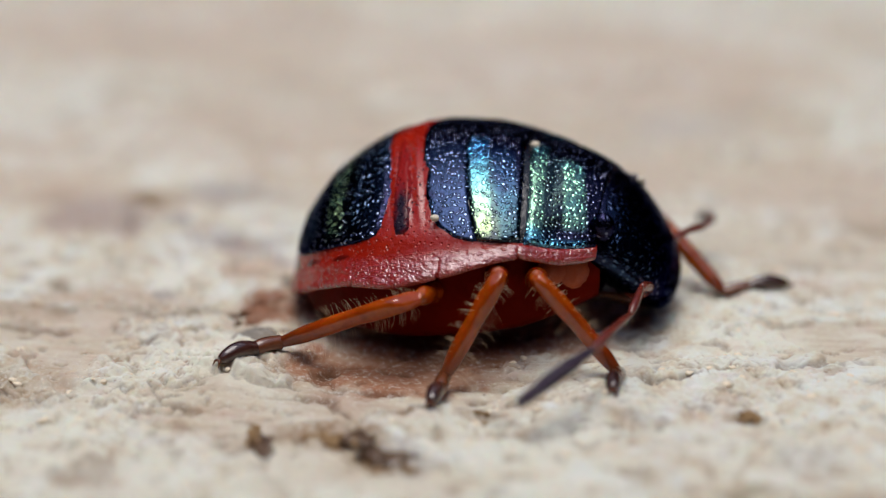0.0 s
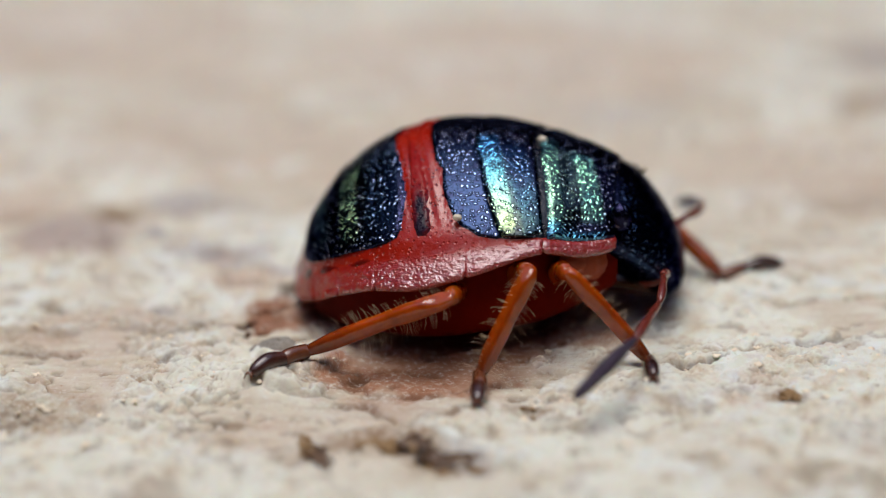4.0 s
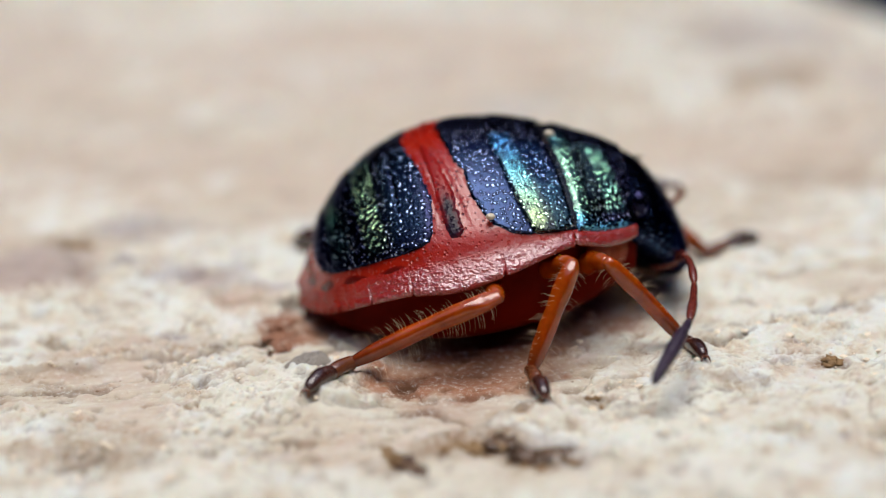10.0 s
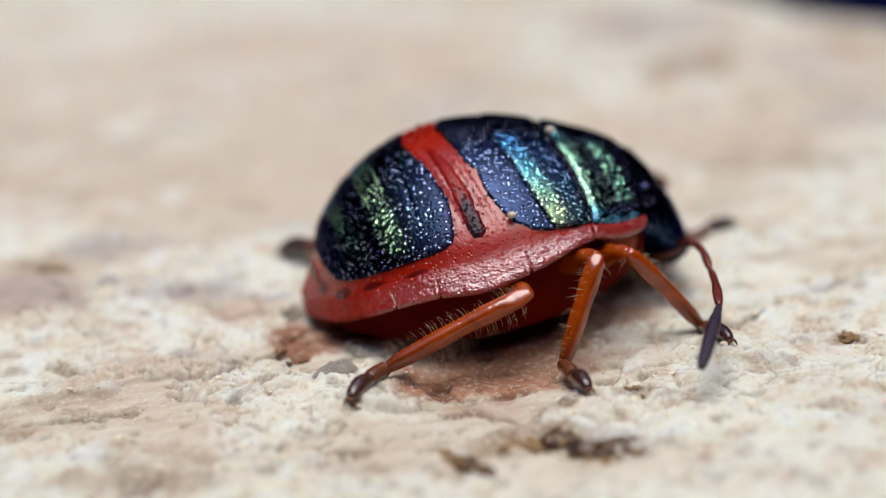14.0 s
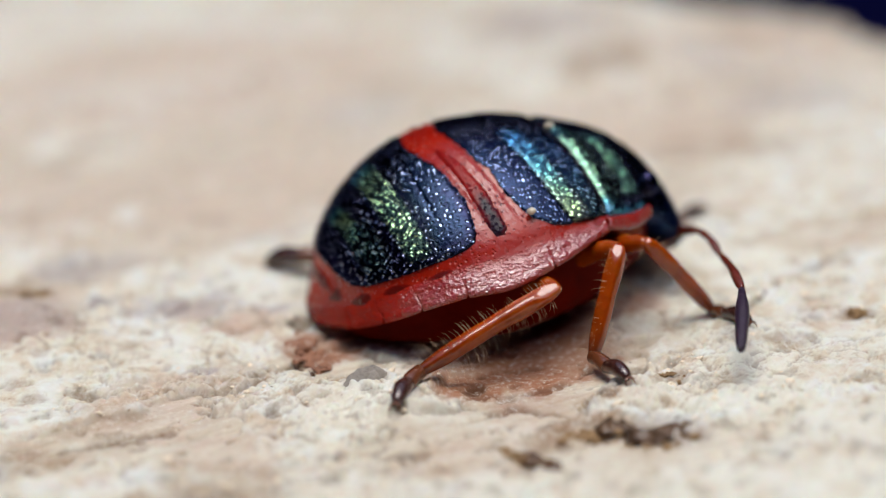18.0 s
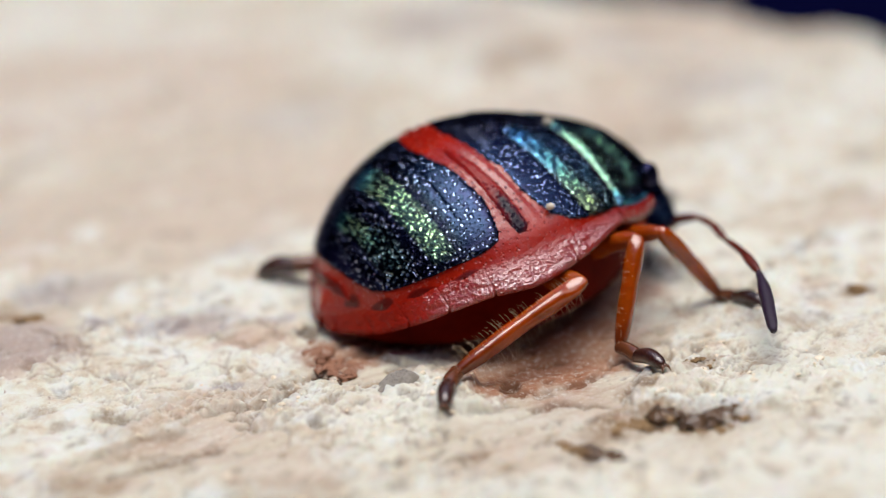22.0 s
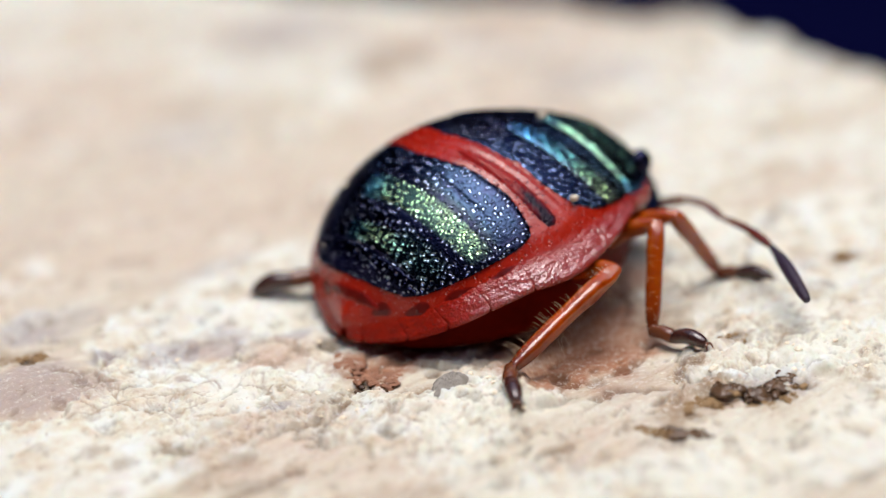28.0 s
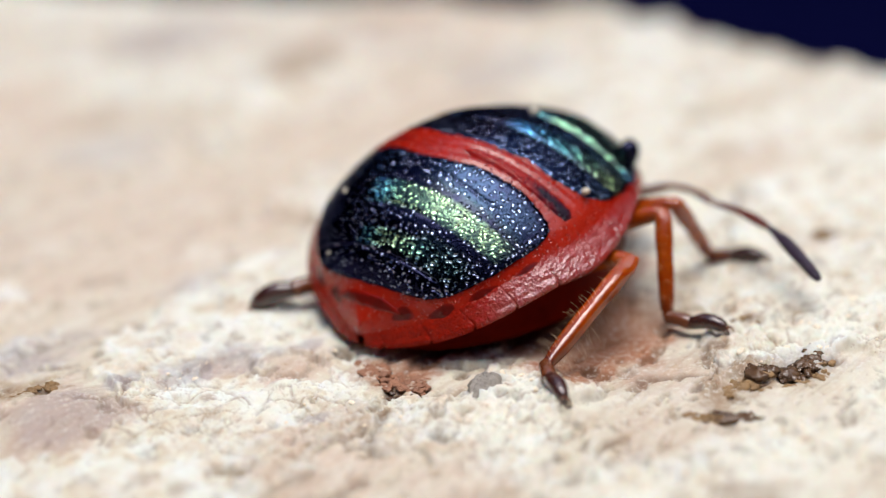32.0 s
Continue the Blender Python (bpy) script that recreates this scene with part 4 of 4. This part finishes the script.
def blunted(v, at, reach):
    """The knee's outer face, flattened to a low dome turned up and outwards to catch the overhead light as a highlight.
    """
    n = np.array([-0.22, -0.60, 0.77])
    d = np.linalg.norm(v - at, axis=1)
    h = (v - at) @ n
    over = np.clip(h - reach, 0, None) * (1 - step(d, 0.35, 0.75))
    return v - 0.7 * over[:, None] * n


def build_leg(bug, key, seed):
    (hip, knee, ankle, joint, tip), thick, count = LEGS[key]
    name = {"left_front": "front_leg", "left_middle": "middle_leg", "left_hind": "hind_leg"}.get(key, key)
    hip, knee, ankle, joint, tip = map(np.array, (hip, knee, ankle, joint, tip))
    v, f, along = tube([hip, hip * 0.5 + knee * 0.5 + (0, 0, 0.12), knee], rounded([thick * 1.15, thick * 1.3, thick * 1.0]), 26, 16)
    femur = part(name, mesh_of("femur", blunted(v, knee, thick * 0.5), f, M_AMBER, True, {"along": along * 0.6}), bug, "glossy amber-brown hairy leg")
    bend = (knee + ankle) / 2 + np.array([0, 0, 0.05])
    v, f, along = tube([knee + (knee - ankle) * 0.015 + (0, 0, 0.03), knee * 0.75 + ankle * 0.25 + (0, 0, 0.04), bend, ankle], rounded([thick * 0.95, thick * 0.98, thick * 0.92, thick * 0.86, thick * 0.9]), 56, 32, 1.0, 4, 0.06)
    v = blunted(v, knee, thick * 0.45)
    part("tibia", mesh_of("tibia", v, f, M_AMBER, True, {"along": along}), femur, "grooved amber shin")
    v, f, along = tube([ankle, ankle * 0.5 + joint * 0.5 + (0, 0, 0.03), joint], [thick * 0.72, thick * 0.70, thick * 0.72, thick * 0.76, thick * 0.70], 18, 14)
    part("foot_base", mesh_of("foot_base", v, f, M_FOOT, True, {"along": along}), femur, "brown foot segment")
    v, f, along = tube([joint, joint * 0.5 + tip * 0.5 + (0, 0, 0.10), tip], [thick * 0.66, thick * 0.74, thick * 0.80, thick * 0.78, thick * 0.68, thick * 0.42], 22, 14)
    part("foot_end", mesh_of("foot_end", v, f, M_FOOT_END, True, {"along": along}), femur, "blackish glossy foot segment")
    d = (tip - joint) / np.linalg.norm(tip - joint)
    across = np.cross(d, (0, 0, 1))
    for sgn in (-1, 1):
        v, f, _ = tube([tip, tip + d * 0.08 + across * sgn * 0.07, tip + d * 0.13 + across * sgn * 0.11 + np.array([0, 0, -0.12])], [0.04, 0.03, 0.006], 8, 6)
        part("claw", mesh_of("claw", v, f, M_FOOT), femur)
    v, f = hairs([knee, bend, ankle], thick, count, seed)
    part("bristles", mesh_of("bristles", v, f, M_HAIR), femur, "fine pale bristles")


def build_hips(bug):
    """The orange side of the chest and the swollen leg bases under the margin."""
    for side in (-1, 1):
        for x, y, z, size in ((-0.25, 2.20, 1.25, (0.55, 0.55, 0.5)), (1.10, 2.25, 1.82, (0.72, 0.55, 0.56)), (2.05, 2.00, 1.90, (0.66, 0.52, 0.54)), (2.60, 1.80, 1.84, (0.5, 0.45, 0.52))):
            v, f = ball((x, y * side, z), size, 0.12, x * 3 + side, 18, 24)
            part("hip", mesh_of("hip", v, f, M_HIP), bug, "swollen orange leg base")


def build_antenna(bug, points, name, seed):
    """Feeler from its second segment on: two thin reddish segments and a dark, thicker end."""
    j1, j2, j3, tip = (np.array(p, float) for p in points)
    v, f, _ = tube([j1, j1 * 0.5 + j2 * 0.5 + (0.03, 0, 0.08), j2], rounded([0.085, 0.075, 0.10]), 18, 12)
    feeler = part(name, mesh_of("second_segment", v, f, M_ANT), bug, "thin jointed feeler with a dark thick end")
    v, f, _ = tube([j2, j2 * 0.5 + j3 * 0.5 + (0.03, 0, 0.06), j3], rounded([0.085, 0.085, 0.115]), 18, 12)
    part("third_segment", mesh_of("third_segment", v, f, M_ANT), feeler)
    v, f, _ = tube([j3, j3 * 0.6 + tip * 0.4 + (0.02, 0, 0.04), tip], rounded([0.095, 0.135, 0.15, 0.152, 0.135]), 26, 14)
    part("end_segment", mesh_of("end_segment", v, f, M_CLUB), feeler, "purplish black velvety end segment")
    pts = [hairs([j1, j2], 0.08, 16, seed, 0.4, 0.13), hairs([j2, j3], 0.09, 18, seed + 1, 0.4, 0.13), hairs([j3, tip], 0.14, 50, seed + 2, 0.6, 0.09)]
    v, f = joined(pts)
    part("bristles", mesh_of("bristles", v, f, M_HAIR), feeler)


def build_bug():
    bug = tagged(new("shield_bug_nymph"), "round black and red shield bug nymph with metallic green bands", "insect")
    bug.matrix_world = BUG_AT
    build_back(bug)
    build_margin(bug)
    build_belly(bug)
    build_head(bug)
    build_hips(bug)
    for k, key in enumerate(LEGS):
        build_leg(bug, key, 20 + k)
    build_antenna(bug, [(4.33, -2.24, 1.73), (4.33, -3.41, 1.54), (3.94, -5.26, 1.43), (2.92, -7.23, 0.96)], "feeler", 50)
    build_antenna(bug, [(4.40, 0.90, 1.75), (4.95, 2.0, 1.75), (4.90, 3.54, 1.42), (4.30, 5.3, 0.85)], "feeler", 60)


build_bug()

# ---- grains on the bug's back
for x, y, z, r, label in ((1.50, -0.40, 4.13, 0.11, "tiny cream grain lying on the bug's back"), (-0.02, -3.08, 3.15, 0.10, "tiny cream grain lying on the bug's back"),
                          (3.68, 0.74, 3.16, 0.11, "tiny white grain on the bug's head"), (-3.63, 1.50, 1.91, 0.06, "tiny white grain on the bug's rear"), (-2.62, 1.86, 3.00, 0.08, "tiny white grain on the bug's rear")):
    v, f = ball((0, 0, 0), (r, r * 0.9, r * 0.75), 0.25, x * 7 + 11)
    thing("grain", mesh_of("grain", v, f, M_CREAM), label, "grain", BUG_AT @ Matrix.Translation((x * MM, y * MM, z * MM)), "grains on the bug")


# ---- crumbs on the wood
def surface_z(x, y):
    return float(ground_height(np.array([[x]]), np.array([[y]]))[0, 0])


def crumb(name, mat, x, y, size, turn, label, category, seed, rag=0.9):
    """A flat, ragged, crumbling piece that lies half sunk in the wood."""
    n, m = 26, 60
    u, a = np.linspace(0, 1, n)[:, None], np.linspace(0, 2 * np.pi, m, endpoint=False)[None, :]
    out = 1 + rag * (fbm(np.cos(a) * 1.6 + seed * 3 + 20, np.sin(a) * 1.6 + 20, 4, 0.65) - 0.5) * 2
    px, py = u * out * np.cos(a), u * out * np.sin(a)
    lumps = fbm(px * 2.6 + seed * 7 + 40, py * 2.6 + 40, 5, 0.65)
    pz = (1 - u**3) * (0.25 + 1.6 * np.clip(lumps - 0.25, 0, 1)) - 0.35 * u**6
    v = np.stack([px * size[0], py * size[1], pz * size[2]], -1).reshape(-1, 3)
    f = grid_faces(n, m, True)
    z = surface_z(x, y) + size[2] * 0.15
    return thing(name, mesh_of(name, v, f, mat), label, category, pose(x * MM, y * MM, z * MM, 0, 0, turn), "")


def debris(mat, line, width, count, size, label, seed):
    """A low heap of ragged crumbs along a line on the wood, as one crumbling piece."""
    r = np.random.RandomState(seed)
    at = smooth_curve([(*p, 0.0) for p in line], 80)
    mid = at.mean(0)
    pieces = []
    for k in range(count):
        c = at[r.randint(80)]
        x, y = c[0] + r.normal() * width * 0.5, c[1] + r.normal() * width * 0.5
        q = size * (0.35 + 0.9 * r.rand() ** 2)
        v, f = ball((0, 0, 0), (q * r.uniform(0.9, 1.7), q * r.uniform(0.7, 1.2), q * r.uniform(0.35, 0.7)), 1.0, r.rand() * 90, 9, 12)
        a = r.uniform(0, 6.28)
        v = v @ np.array([[math.cos(a), math.sin(a), 0], [-math.sin(a), math.cos(a), 0], [0, 0, 1]])
        pieces.append((v + np.array([x - mid[0], y - mid[1], surface_z(x, y) - q * 0.28]), f))
    v, f = joined(pieces)
    return thing("bark_debris", mesh_of("bark_debris", v, f, mat), label, "bark debris", pose(mid[0] * MM, mid[1] * MM, 0), kind="stuff")


debris(M_CRUMB, [(0.15, -4.1), (0.9, -4.65), (1.6, -4.8)], 0.26, 70, 0.17, "blackish crumbling bark debris on the wood", 1)
debris(M_OCHRE, [(-0.7, -3.95), (-0.2, -4.05), (0.3, -4.2)], 0.22, 34, 0.14, "ochre crumbling bark debris on the wood", 2)
debris(M_OCHRE, [(-0.3, -4.55), (0.3, -4.85), (1.0, -5.2), (1.5, -5.0)], 0.16, 26, 0.11, "ochre crumbs beside the blackish bark debris", 13)
debris(M_CRUMB, [(-1.65, -4.2), (-1.4, -5.0)], 0.22, 30, 0.14, "dark brown bark debris on the wood", 3)
debris(M_OCHRE, [(-2.0, -3.9), (-1.75, -4.3)], 0.18, 20, 0.13, "ochre bark debris on the wood", 4)
crumb("stone_chip", M_CHIP, -3.25, 0.46, (0.50, 0.34, 0.20), 15, "grey angular chip lying beside the bug", "stone", 5, 0.5)
debris(M_RUST, [(-3.65, 3.5), (-3.85, 2.6), (-3.75, 1.9)], 0.36, 100, 0.11, "rusty brown crumbling bark beneath the bug's tail", 6)
debris(M_CRUMB, [(-4.35, 2.3), (-4.4, 1.9), (-4.1, 1.7)], 0.12, 14, 0.10, "small dark crumbs beneath the bug's tail", 7)
debris(M_OCHRE, [(7.5, -1.7), (7.8, -1.6)], 0.16, 16, 0.11, "ochre bark crumbs on the wood", 8)
debris(M_OCHRE, [(2.3, -2.4), (2.65, -2.75)], 0.14, 14, 0.09, "ochre bark crumbs on the wood", 9)
debris(M_OCHRE, [(-8.4, 8.1), (-8.9, 8.3), (-9.5, 8.5)], 0.16, 22, 0.11, "ochre bark crumbs at the edge of a flake", 11)


def build_litter():
    """Small cream and tan crumbs strewn over the near wood."""
    r = np.random.RandomState(12)
    n = 1500
    x, y = r.uniform(-10, 11, n), r.uniform(-6.5, 8, n)
    z = ground_height(x[:, None], y[:, None])[:, 0]
    keep = step(crust(x, y), 0.46, 0.56) * step(fbm(x * 0.45 + 12, y * 0.6 + 33, 3), 0.30, 0.60) > r.rand(n)
    pieces = []
    for k in np.flatnonzero(keep):
        size = 0.015 + 0.085 * r.rand() ** 3
        v, f = ball((x[k], y[k], z[k] - size * 0.15), (size * r.uniform(0.8, 1.5), size, size * 0.6), 0.95, r.rand() * 90, 7, 9)
        pieces.append((v, f))
    v, f = joined(pieces)
    thing("wood_litter", mesh_of("wood_litter", v, f, M_LITTER), "fine cream crumbs strewn over the weathered wood", "crumbs", kind="stuff")


build_litter()
